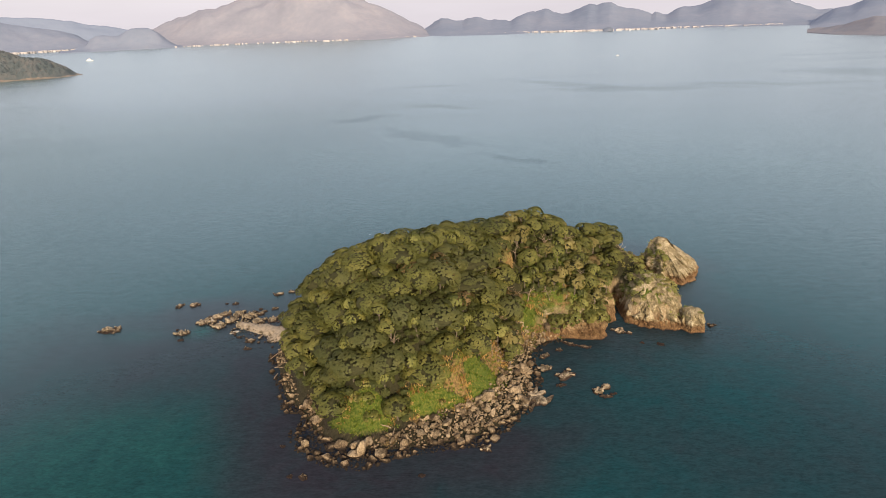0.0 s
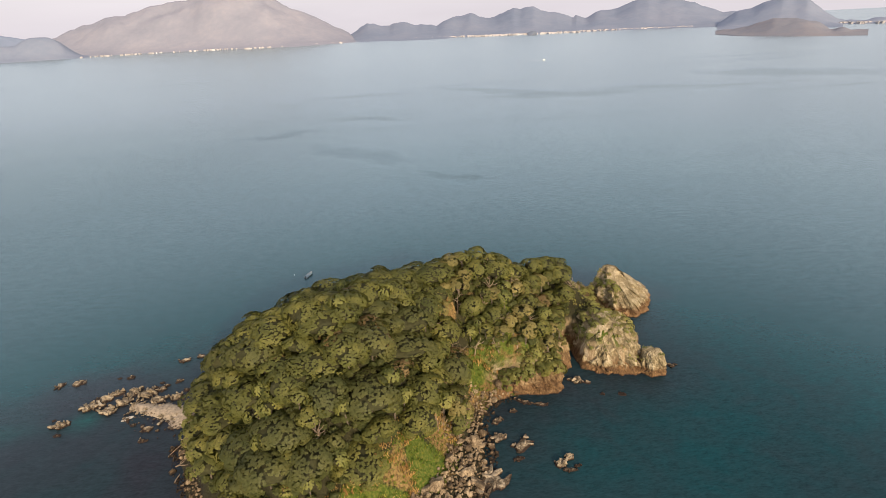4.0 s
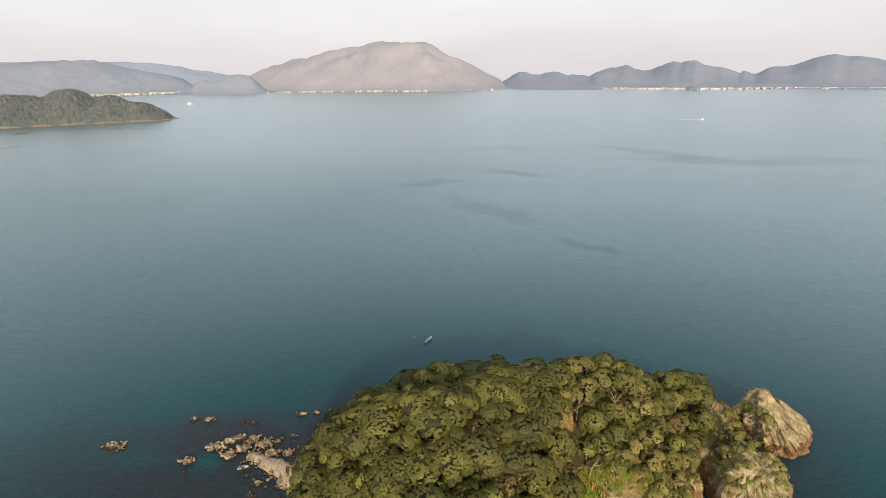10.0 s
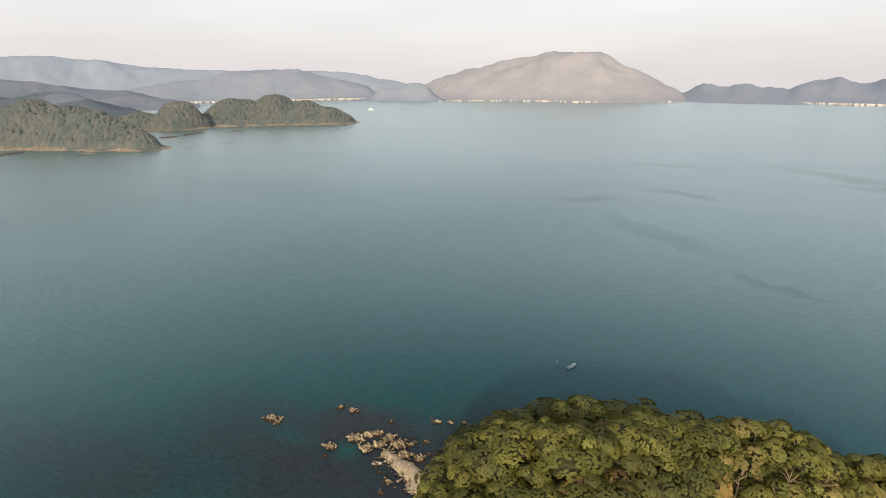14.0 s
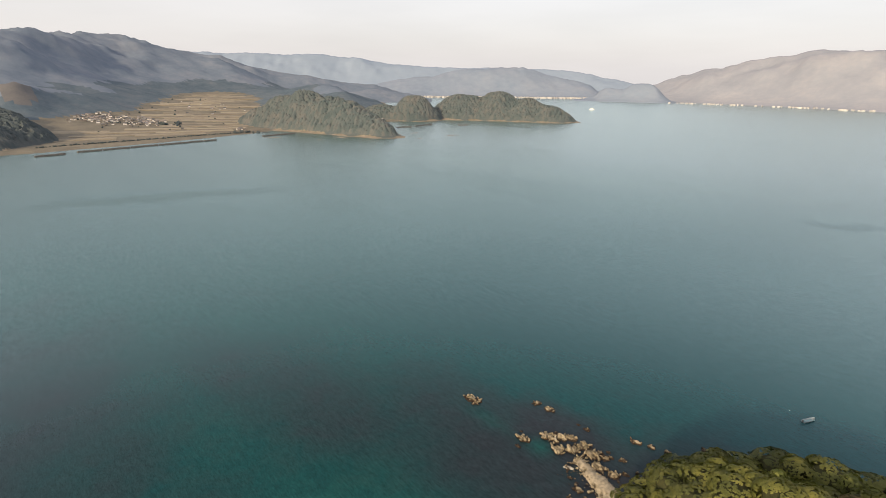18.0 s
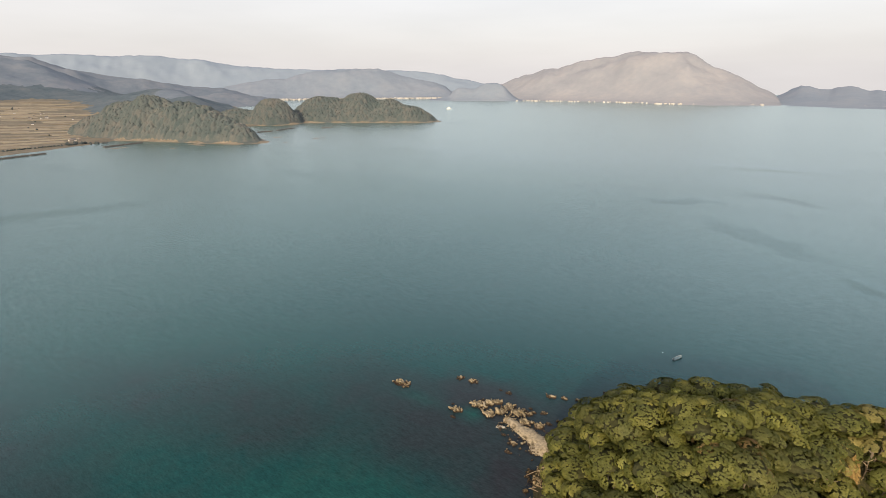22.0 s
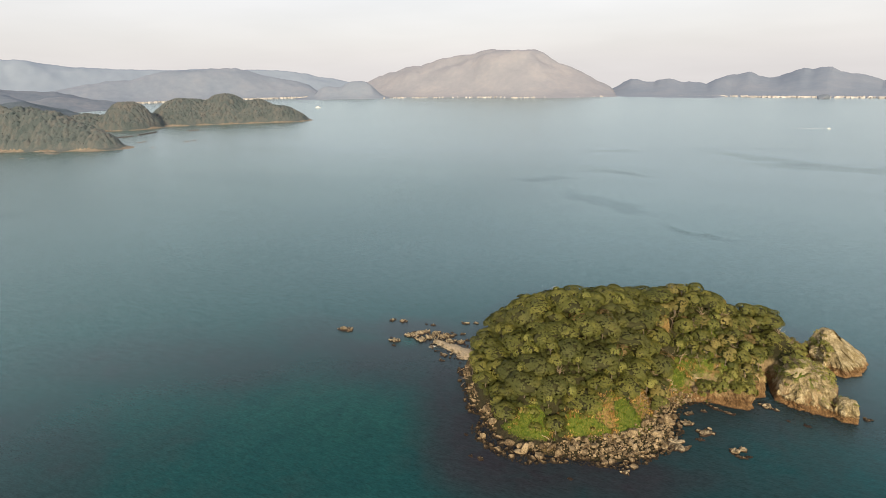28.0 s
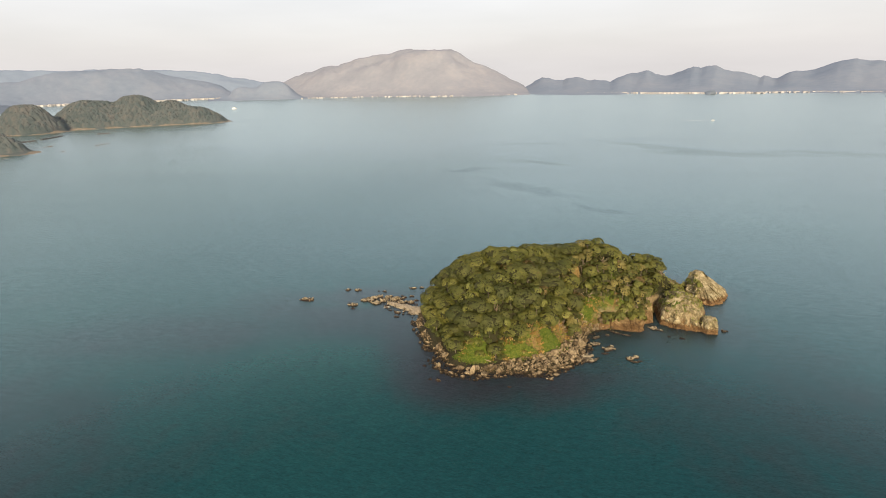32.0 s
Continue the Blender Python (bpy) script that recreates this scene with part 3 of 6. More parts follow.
# ---- mesh helpers ----
def mesh_from(name, verts, faces, mat, shade=False):
    me = bpy.data.meshes.new(name)
    v = np.asarray(verts, dtype=np.float32)
    f = np.asarray(faces, dtype=np.int32)
    me.vertices.add(len(v))
    me.vertices.foreach_set("co", v.ravel())
    me.loops.add(f.size)
    me.loops.foreach_set("vertex_index", f.ravel())
    me.polygons.add(len(f))
    me.polygons.foreach_set("loop_start", np.arange(0, f.size, f.shape[1], dtype=np.int32))
    me.polygons.foreach_set("use_smooth", np.full(len(f), shade))
    me.materials.append(mat)
    me.update(calc_edges=True)
    return me


def part(name, me, parent=None, label=""):
    ob = new(name, me)
    ob.parent = parent
    return tagged(ob, label)


def thing(name, at=(0, 0, 0), label="", category="", group="", kind=""):
    ob = new(name)
    ob.location = at
    return tagged(ob, label, category, group, kind)


def attribute(me, name, values):
    values = np.asarray(values, np.float32)
    if values.ndim == 1:
        me.attributes.new(name, "FLOAT", "POINT").data.foreach_set("value", values)
    else:
        rgba = values if values.shape[1] == 4 else np.c_[values, np.ones(len(values), np.float32)]
        me.attributes.new(name, "FLOAT_COLOR", "POINT").data.foreach_set("color", rgba.ravel())


def grid_faces(nx, ny):
    i = np.arange((nx - 1) * (ny - 1))
    a = (i // (ny - 1)) * ny + i % (ny - 1)
    return np.c_[a, a + ny, a + ny + 1, a + 1]


def grid_mesh(name, xs, ys, height, mat, keep=None, shade=True):
    """A sheet over the plan; keep picks the places that are built."""
    X, Y = (v.ravel() for v in np.meshgrid(xs, ys, indexing="ij"))
    Z = height(X, Y)
    faces = grid_faces(len(xs), len(ys))
    V = np.c_[X, Y, Z]
    if keep is not None:
        ok = keep(X, Y, Z)
        faces = faces[ok[faces].any(axis=1)]
        used, back = np.unique(faces, return_inverse=True)
        V, faces = V[used], back.reshape(faces.shape)
    return mesh_from(name, V, faces, mat, shade), V


ICO = {}


def ico(level):
    if level not in ICO:
        bm = bmesh.new()
        bmesh.ops.create_icosphere(bm, subdivisions=level, radius=1.0)
        ICO[level] = (np.array([v.co[:] for v in bm.verts]), np.array([[v.index for v in f.verts] for f in bm.faces]))
        bm.free()
    return ICO[level]


def rock_verts(rng, level, size, cuts=12, ragged=0.10, seed=0, deep=0.5):
    """A boulder: a ball cut by flat planes, then roughened."""
    v, f = ico(level)
    v = v.copy()
    for _ in range(cuts):
        n = rng.normal(size=3)
        n /= np.linalg.norm(n)
        over = v @ n - rng.uniform(deep, deep + 0.36)
        v -= np.clip(over, 0, None)[:, None] * n
    q = v * 2.2 + seed * 7.3
    v = v * (1 + ragged * 2 * (fbm(q[:, 0], q[:, 1], q[:, 2], seed) - 0.5))[:, None]
    return v * np.asarray(size), f


def tube(points, radii, sides=6):
    """A tapered limb along points."""
    pts = [Vector(p) for p in points]
    verts, faces = [], []
    for i, p in enumerate(pts):
        way = (pts[min(i + 1, len(pts) - 1)] - pts[max(i - 1, 0)]).normalized()
        side = way.cross(Vector((0.31, 0.17, 0.93))).normalized()
        up = way.cross(side)
        for k in range(sides):
            a = 2 * math.pi * k / sides
            verts.append(p + (side * math.cos(a) + up * math.sin(a)) * radii[i])
    for i in range(len(pts) - 1):
        for k in range(sides):
            a, b = i * sides + k, i * sides + (k + 1) % sides
            faces.append((a, b, b + sides, a + sides))
    return [v[:] for v in verts], faces


def box(cx, cy, cz, sx, sy, sz):
    v = [(cx + a * sx / 2, cy + b * sy / 2, cz + c * sz / 2) for a in (-1, 1) for b in (-1, 1) for c in (-1, 1)]
    return v, [(0, 1, 3, 2), (4, 6, 7, 5), (0, 4, 5, 1), (2, 3, 7, 6), (0, 2, 6, 4), (1, 5, 7, 3)]


def joined(pieces):
    verts, faces, n = [], [], 0
    for v, f in pieces:
        verts.append(np.asarray(v, float))
        faces.append(np.asarray(f) + n)
        n += len(v)
    return np.concatenate(verts), np.concatenate(faces)


# ---- the sea ----
def stretched(lo, hi, step, reach):
    mid = np.arange(lo, hi + step, step)
    out = [step * 1.18 ** k for k in range(1, 60)]
    far = np.cumsum(out)
    far = far[far < reach]
    return np.r_[(lo - far)[::-1], mid, mid[-1] + far]


def build_sea():
    xs, ys = stretched(-230, 160, 3.0, 6400), stretched(60, 290, 3.0, 6400)
    me, V = grid_mesh("sea", xs, ys, lambda x, y: 0 * x, M_SEA)
    x, y = V[:, 0], V[:, 1]
    d = -coast_distance(x, y)
    west = np.exp(-(((x + 105) / 75) ** 2 + ((y - 160) / 38) ** 2))
    strip = np.exp(-(((x + 190) / 100) ** 2 + ((y - 125 - 0.3 * (x + 190)) / 34) ** 2))
    rim = smooth(44, 2, d) * np.maximum(0.62 + 0.38 * smooth(10, -40, x), 0.95 * smooth(132, 112, y))
    reef = np.exp(-((((x + 95) / 34) ** 2 + ((y - 184) / 20) ** 2) ** 1.5))
    weed = np.clip(np.maximum.reduce([0.85 * west, 0.65 * strip, rim, 0.95 * reef, 0.75 * np.exp(-(((x + 250) / 120) ** 2 + ((y - 25) / 70) ** 2)), 0.45 * np.exp(-(((x - 95) / 70) ** 2 + ((y - 100) / 65) ** 2))]), 0, 1)
    clear = np.exp(-(((x + 100) / 30) ** 2 + ((y - 112) / 16) ** 2))
    gully = np.maximum(np.exp(-(((x + 98.5) / 5) ** 2 + ((y - 174) / 4.5) ** 2)), 0.55 * np.exp(-(((x + 122) / 14) ** 2 + ((y - 172) / 4) ** 2)))
    weed = weed * (1 - 0.9 * np.maximum(0.9 * clear, gully))
    sandy = np.clip(np.exp(-(((x + 150) / 190) ** 2 + ((y - 110) / 110) ** 2)) * 0.7 + 0.8 * clear + gully + 0.6 * smooth(-120, -420, x), 0, 1)
    ruffled = smooth(-60, -300, x - 0.25 * (y - 150)) * smooth(1000, 350, y)
    attribute(me, "bed", np.c_[weed, sandy, ruffled])
    ob = part("sea", me)
    tagged(ob, "calm teal sea water with faint wind lanes", "water", kind="structure")


build_sea()


# ---- the island's ground ----
def build_ground():
    xs, ys = np.arange(-74, 98, 0.8), np.arange(100, 228, 0.8)
    me, V = grid_mesh("island_ground", xs, ys, ground, M_GROUND, keep=lambda x, y, z: z > -1.4)
    x, y, z = V.T
    cliff = smooth(24, 33, x) * smooth(146, 156, y) * smooth(14, 9, z) * smooth(-1, 1.5, z)
    rag = lambda s, f: fbm(x * f, y * f, z * f * 0.6, s) - 0.5
    V2 = V.copy()
    V2[:, 0] += cliff * (3.0 * rag(31, 0.35) + 0.9 * rag(34, 1.1))
    V2[:, 1] += cliff * (3.0 * rag(32, 0.35) + 0.9 * rag(35, 1.1))
    V2[:, 2] += cliff * 1.2 * rag(33, 0.5)
    me.vertices.foreach_set("co", V2.astype(np.float32).ravel())
    me.update()
    hill_grass = smooth(20, 30, x) * smooth(190, 178, y) * smooth(0.36, 0.5, fbm(x * 0.22, y * 0.22, 0, 53))
    g = smooth(-0.1, 0.35, lawn(x, y) + 0.5 * (fbm(x * 0.25, y * 0.25, 0, 51) - 0.5)) * smooth(1.7, 2.6, z)
    patch = smooth(0.42, 0.62, fbm(x * 0.17, y * 0.17, 0, 61))
    dry = np.clip(patch + smooth(60, 68, x), 0, 1)
    shingle = smooth(2.9, 2.0, z)
    crag = smooth(27, 34, x) * smooth(150, 157, y) * smooth(11 + 4 * (fbm(x * 0.2, y * 0.2, 0, 71) - 0.5), 8, z)
    on_brow = smooth(18, 30, x) * smooth(192, 176, y)
    dry = np.clip(0.7 * on_brow * (0.1 + patch) + 0.75 * dry * smooth(0.0, 0.2, lawn(x, y) + 0.5) * (0.25 + 0.75 * smooth(-26, -14, x)) + smooth(0.1, 0.5, 1 - np.hypot((x - 18.5) / 4, (y - 178) / 5)), 0, 1)
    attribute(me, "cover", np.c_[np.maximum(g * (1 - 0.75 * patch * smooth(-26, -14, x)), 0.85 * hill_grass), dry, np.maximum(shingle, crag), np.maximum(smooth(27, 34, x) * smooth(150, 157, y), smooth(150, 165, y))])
    ob = part("island_ground", me)
    tagged(ob, "rocky island slope of soil, grass and ochre cliffs", "island", kind="structure")


build_ground()


# ---- crags of the headland ----
def rock_mass(name, outline, layers, label, seed, rag=1.0, mat=None, top=0.0):
    """A crag built up in layers: each is (height, inset, shift x, shift y) of the waterline outline."""
    n = 22 * len(outline)
    ring = []
    for i in range(n):
        k = i / 22
        a, b = outline[int(k) % len(outline)], outline[(int(k) + 1) % len(outline)]
        ring.append(((1 - k % 1) * a[0] + (k % 1) * b[0], (1 - k % 1) * a[1] + (k % 1) * b[1]))
    ring = np.array(ring)
    mid = ring.mean(axis=0)
    hs = np.arange(0, 61) / 60.0
    lz = np.interp(hs, np.linspace(0, 1, len(layers)), [l[0] for l in layers])
    li = np.interp(hs, np.linspace(0, 1, len(layers)), [l[1] for l in layers])
    lx = np.interp(hs, np.linspace(0, 1, len(layers)), [l[2] for l in layers])
    ly = np.interp(hs, np.linspace(0, 1, len(layers)), [l[3] for l in layers])
    V = np.concatenate([np.c_[(ring - mid) * (1 - i) + mid + (a, b), np.full(n, z)] for z, i, a, b in zip(lz, li, lx, ly)])
    x, y, z = V.T
    out = V[:, :2] - mid
    out /= np.linalg.norm(out, axis=1)[:, None] + 1e-6
    push = 4.2 * (fbm(x * 0.22, y * 0.22, z * 0.22, seed) - 0.5) + 2.6 * (fbm(x * 0.75, y * 0.75, z * 0.6, seed + 5) - 0.5) - 0.9 * smooth(0.62, 0.8, fbm(x * 0.5, y * 0.5, z * 0.12, seed + 21)) + 2.2 * np.abs(fbm(x * 1.3, y * 1.3, z * 0.7, seed + 9) - 0.5)
    along = np.tile(np.r_[0, np.cumsum(np.linalg.norm(np.diff(ring, axis=0), axis=1))], len(hs))
    near1, mark1 = cells(along + 0.5 * z, z * 0.7 - 0.25 * along, 2.2)
    near2, mark2 = cells(along + 0.25 * z, z * 0.35, 5.2)
    push += (1.1 * (mark1 - 0.5) + 1.9 * (mark2 - 0.5) - 1.5 * smooth(0.62, 0.82, near2) - 0.5 * smooth(0.6, 0.8, near1)) * smooth(0.2, 1.5, z)
    for q, (fa, fz, deep) in enumerate([(0.16, 0.12, 1.6), (0.3, 0.3, 0.9)]):
        vein = fbm(along * fa + 0.35 * fa * z, z * fz, 0.0, seed + 31 + q, 3) - 0.5
        push -= deep * np.exp(-(vein / 0.028) ** 2) * smooth(0.3, 1.5, z)
    V[:, :2] += out * (push * rag)[:, None]
    V[:, 2] += rag * 1.0 * (fbm(x * 0.5, y * 0.5, z * 0.5, seed + 3) - 0.5) * smooth(0.5, 3, z)
    faces = [(r * n + i, r * n + (i + 1) % n, (r + 1) * n + (i + 1) % n, (r + 1) * n + i) for r in range(60) for i in range(n)]
    cap = len(V)
    V = np.vstack([V, V[-n:].mean(axis=0) + (0, 0, top)])
    me = bpy.data.meshes.new(name)
    me.from_pydata(V.tolist(), [], faces + [(60 * n + i, 60 * n + (i + 1) % n, cap) for i in range(n)])
    me.materials.append(mat or M_CLIFF)
    me.update()
    ob = new(name, me)
    return tagged(ob, label, "crag", "crags of the headland")


def build_crags():
    rock_mass("pyramid_crag", [(88, 203), (95, 199.5), (102, 203.5), (105, 208), (109, 218), (103, 227), (90, 229), (83, 220)],
              [(-1.5, -0.03, 0, 0), (0.8, 0.0, 0, 0), (4, 0.09, -0.6, 0.5), (8, 0.42, -3.0, 2), (11.6, 0.70, -4.6, 4), (13.8, 0.88, -5.2, 5)], "pale pyramid-shaped rock stack with a rust-brown foot", 71, 0.62, top=0.4)
    rock_mass("headland_crag", [(63.6, 172.5), (67, 168.5), (73, 167), (79, 165.5), (82.5, 168.5), (85, 177), (86.5, 189), (65, 191)],
              [(-1.5, -0.03, 0, 0), (0.8, 0.0, 0, 0), (4, 0.05, 0, 0), (8, 0.15, -0.4, 1.0), (11.5, 0.36, -1.2, 2.5), (14, 0.64, -1.6, 4), (15, 0.90, -2, 5)], "weathered ochre and white cliff of the headland", 72, 0.75, top=0.4)
    rock_mass("cliff_foot", [(37, 162), (44, 161.2), (51, 160.8), (54, 163), (54.5, 170), (48, 174), (38, 172)],
              [(-1.5, -0.02, 0, 0), (0.8, 0.0, 0, 0), (2.4, 0.03, 0, 0.2), (4.2, 0.07, 0, 0.5), (5.8, 0.2, 0, 1.5), (7, 0.45, 0, 2.5), (8, 0.8, 0, 3.2)], "brown cliff face with an ochre brow", 73, 0.6, M_CLIFF_BROWN, top=0.4)
    rock_mass("gap_block", [(53.5, 171), (56.5, 171.5), (59.6, 173), (60, 179), (56, 181), (52.5, 177)],
              [(-1.5, -0.02, 0, 0), (0.6, 0.0, 0, 0), (3, 0.03, 0, 0.2), (5.5, 0.08, 0, 0.4), (8, 0.2, 0, 0.8), (9, 0.5, 0, 1)], "rust-brown rock block beside a dark cleft", 75, 0.3, M_CLIFF_BROWN, top=0.2)
    rock_mass("corner_crag", [(81.2, 165.8), (83.6, 162.6), (88.6, 163.4), (90.2, 168.8), (86.5, 171.4), (82.5, 170.4)],
              [(-1.5, -0.03, 0, 0), (0.5, 0.0, 0, 0), (2.4, 0.03, 0, 0), (4.6, 0.10, 0, 0.3), (6.6, 0.24, 0.1, 0.5), (7.4, 0.6, 0.2, 0.7)], "blocky brown crag at the headland's tip", 74, 0.4, top=0.2)


build_crags()


@functools.cache
def solid():
    """The island's ground and crags as one surface to stand things on."""
    verts, faces = [], []
    for ob in bpy.data.objects:
        if ob.name.split(".")[0] in ("island_ground", "pyramid_crag", "headland_crag", "cliff_foot", "gap_block", "corner_crag"):
            n = len(verts)
            verts += [v.co[:] for v in ob.data.vertices]
            faces += [[n + k for k in p.vertices] for p in ob.data.polygons]
    return BVHTree.FromPolygons(verts, faces)


def surface_at(x, y):
    hit = solid().ray_cast(Vector((x, y, 90)), Vector((0, 0, -1)))
    return hit[0].z if hit[0] is not None else -1.0


# ---- trees ----
def crown_mesh(name, seed, radius, height, mat, clumps, flat=0.55, leaf=0.225, lumps=1.0, per=10):
    """A broad crown of rounded boughs: an inner mass coloured dark for shade under domed boughs, each covered with
    small leafy clumps.
    """
    rng = np.random.default_rng(seed)
    count, clumps = max(6, int(clumps / 24)), int(1.9 * clumps)
    lobes = rng.uniform(0, 6.28, 4)
    deep = flat * radius

    def shell(d, grow=0.0):
        a = np.arctan2(d[:, 1], d[:, 0])
        wide = radius * (1 + 0.10 * np.sin(2 * a + lobes[0]) + 0.09 * np.sin(3 * a + lobes[1]) + 0.06 * np.sin(5 * a + lobes[2]))
        p = np.c_[d[:, 0] * wide, d[:, 1] * wide, np.maximum(d[:, 2], -0.95) * deep * np.where(d[:, 2] < 0, 1.15, 1.0)]
        swell = 1.1 * lumps * (fbm(p[:, 0] * 0.4, p[:, 1] * 0.4, p[:, 2] * 0.4, seed, 2) - 0.5) + grow
        return p + d * swell[:, None] + (0, 0, height - deep)

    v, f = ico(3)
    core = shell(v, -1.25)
    # boughs spread evenly over the dome
    k = np.arange(count) + 0.5
    z = 1 - 1.28 * k / count
    turn = 2.39996 * k + rng.normal(scale=0.25, size=count)
    d = np.c_[np.sqrt(np.maximum(1 - z * z, 0)) * np.cos(turn), np.sqrt(np.maximum(1 - z * z, 0)) * np.sin(turn), z]
    bough = rng.uniform(0.85, 1.2, count) * radius * 1.8 / math.sqrt(count)
    heart = shell(d) - d * (0.72 * bough)[:, None]
    pick = np.repeat(np.arange(count), -(-clumps // count))[:clumps]
    nor = d * (1, 1, 1 / flat)
    nor = nor / np.linalg.norm(nor, axis=1)[:, None]
    e = rng.normal(size=(clumps, 3))
    e /= np.linalg.norm(e, axis=1)[:, None]
    e = e * 0.8 + nor[pick] + (0, 0, 0.2)
    e /= np.linalg.norm(e, axis=1)[:, None]
    c = heart[pick] + e * bough[pick][:, None] * (1, 1, 0.8)
    own = rng.uniform(0, 1, count)[pick] * 0.8 + rng.uniform(0, 0.2, clumps)
    broad = fbm(c[:, 0] * 0.5, c[:, 1] * 0.5, c[:, 2] * 0.5, seed + 3, 2)
    size = rng.uniform(0.22, 0.4, clumps)
    out = np.repeat(e, per, axis=0) * 1.0 + rng.normal(scale=0.6, size=(clumps * per, 3))
    out /= np.linalg.norm(out, axis=1)[:, None]
    p = np.repeat(c, per, axis=0) + out * np.repeat(size, per)[:, None] * rng.uniform(0.6, 1.1, (clumps * per, 1)) * (1, 1, 0.8)
    n = len(p)
    face = 0.7 * out + np.repeat(0.7 * e + 0.7 * nor[pick], per, axis=0) + rng.normal(scale=0.3, size=(n, 3))
    face /= np.linalg.norm(face, axis=1)[:, None]
    side = np.cross(face, rng.normal(size=(n, 3)))
    side /= np.linalg.norm(side, axis=1)[:, None]
    up = np.cross(face, side)
    s = leaf * rng.uniform(0.55, 1.15, n)[:, None]
    spray = np.stack([p - side * s - up * s * 0.5, p + side * s - up * s * 0.5, p + up * s * 1.1], axis=1).reshape(-1, 3)
    tone = np.repeat(np.clip(0.3 * own + 1.0 * (broad - 0.5) + 0.36, 0, 1), 3 * per)
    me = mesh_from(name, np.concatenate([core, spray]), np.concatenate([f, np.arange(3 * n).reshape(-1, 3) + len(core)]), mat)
    me.materials.append(M_CROWN_SHADE)
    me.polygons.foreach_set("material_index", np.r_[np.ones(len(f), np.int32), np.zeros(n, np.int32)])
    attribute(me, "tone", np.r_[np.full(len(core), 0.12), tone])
    return me


def tree_template(seed, radius, height, mat, clumps, flat, label, group):
    rng = np.random.default_rng(seed + 900)
    t = thing("tree", label=label, category="tree", group=group)
    h0 = height - 0.75 * flat * radius - 1.4
    lean = rng.uniform(-0.5, 0.5, 2)
    v, f = tube([(0, 0, -1.0), (lean[0] * 0.4, lean[1] * 0.4, h0 * 0.6), (lean[0], lean[1], h0 + 1.2)], [0.26, 0.2, 0.12])
    part("trunk", mesh_from("trunk", v, f, M_BARK), t)
    for k in range(3):
        a = 2.1 * k + rng.uniform(0, 1)
        r = radius * 0.55
        v, f = tube([(lean[0] * 0.6, lean[1] * 0.6, h0 * 0.8), (0.5 * r * math.cos(a), 0.5 * r * math.sin(a), h0 + 0.5), (r * math.cos(a), r * math.sin(a), h0 + 1.5)], [0.13, 0.09, 0.04], 5)
        part("limb", mesh_from("limb", v, f, M_BARK), t)
    part("crown", crown_mesh("crown", seed, radius, height, mat, clumps, flat), t)
    return t


def scatter(rng, count, x0, x1, y0, y1, gap, accept):
    """Places in the plan, no two nearer than gap."""
    xs, ys = rng.uniform(x0, x1, count), rng.uniform(y0, y1, count)
    ok = accept(xs, ys)
    out = np.empty((0, 2))
    for x, y in zip(xs[ok], ys[ok]):
        if len(out) == 0 or ((out[:, 0] - x) ** 2 + (out[:, 1] - y) ** 2).min() > gap * gap:
            out = np.vstack([out, (x, y)])
    return out


def plant(template, places, rng, smin, smax, sink=0.0, tilt=6.0):
    """The template stands at the first place, its copies at the others."""
    for i, (x, y) in enumerate(places):
        s = rng.uniform(smin, smax)
        m = pose(x, y, surface_at(x, y) - sink, rng.uniform(-tilt, tilt), rng.uniform(-tilt, tilt), rng.uniform(0, 360)) @ Matrix.Diagonal((s, s, s * rng.uniform(0.85, 1.15), 1))
        if i == 0:
            template.matrix_basis = m
        else:
            copy_thing(template, m)


def build_undergrowth(rng, wood):
    """Low leafy growth that closes the gaps between the trunks."""
    spots = scatter(rng, 30000, -66, 84, 104, 218, 1.75, wood)
    gz = ground(spots[:, 0], spots[:, 1])
    v0, f0 = ico(1)
    verts, faces, tones, n = [], [], [], 0
    for (x, y), z in zip(spots, gz):
        r = rng.uniform(1.3, 2.0)
        c = np.array((x, y, z + rng.uniform(0.8, 1.8)))
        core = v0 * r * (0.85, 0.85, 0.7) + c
        out = rng.normal(size=(46, 3))
        out[:, 2] = np.abs(out[:, 2])
        out /= np.linalg.norm(out, axis=1)[:, None]
        p = c + out * r * rng.uniform(0.8, 1.1, (46, 1))
        side = np.cross(out + rng.normal(scale=0.5, size=out.shape), rng.normal(size=out.shape))
        side /= np.linalg.norm(side, axis=1)[:, None]
        up = np.cross(out, side)
        w = rng.uniform(0.22, 0.5, (46, 1))
        q = np.stack([p - side * w, p + up * w * 0.7, p + side * w], axis=1).reshape(-1, 3)
        verts += [core, q]
        faces += [f0 + n, np.arange(138).reshape(-1, 3) + n + len(core)]
        # low tone on the cores stands in for shade inside the growth
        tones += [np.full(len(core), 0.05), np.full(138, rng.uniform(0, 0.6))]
        n += len(core) + 138
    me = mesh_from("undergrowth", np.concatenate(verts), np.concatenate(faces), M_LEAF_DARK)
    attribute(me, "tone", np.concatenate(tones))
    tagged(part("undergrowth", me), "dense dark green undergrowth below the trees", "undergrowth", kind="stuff")


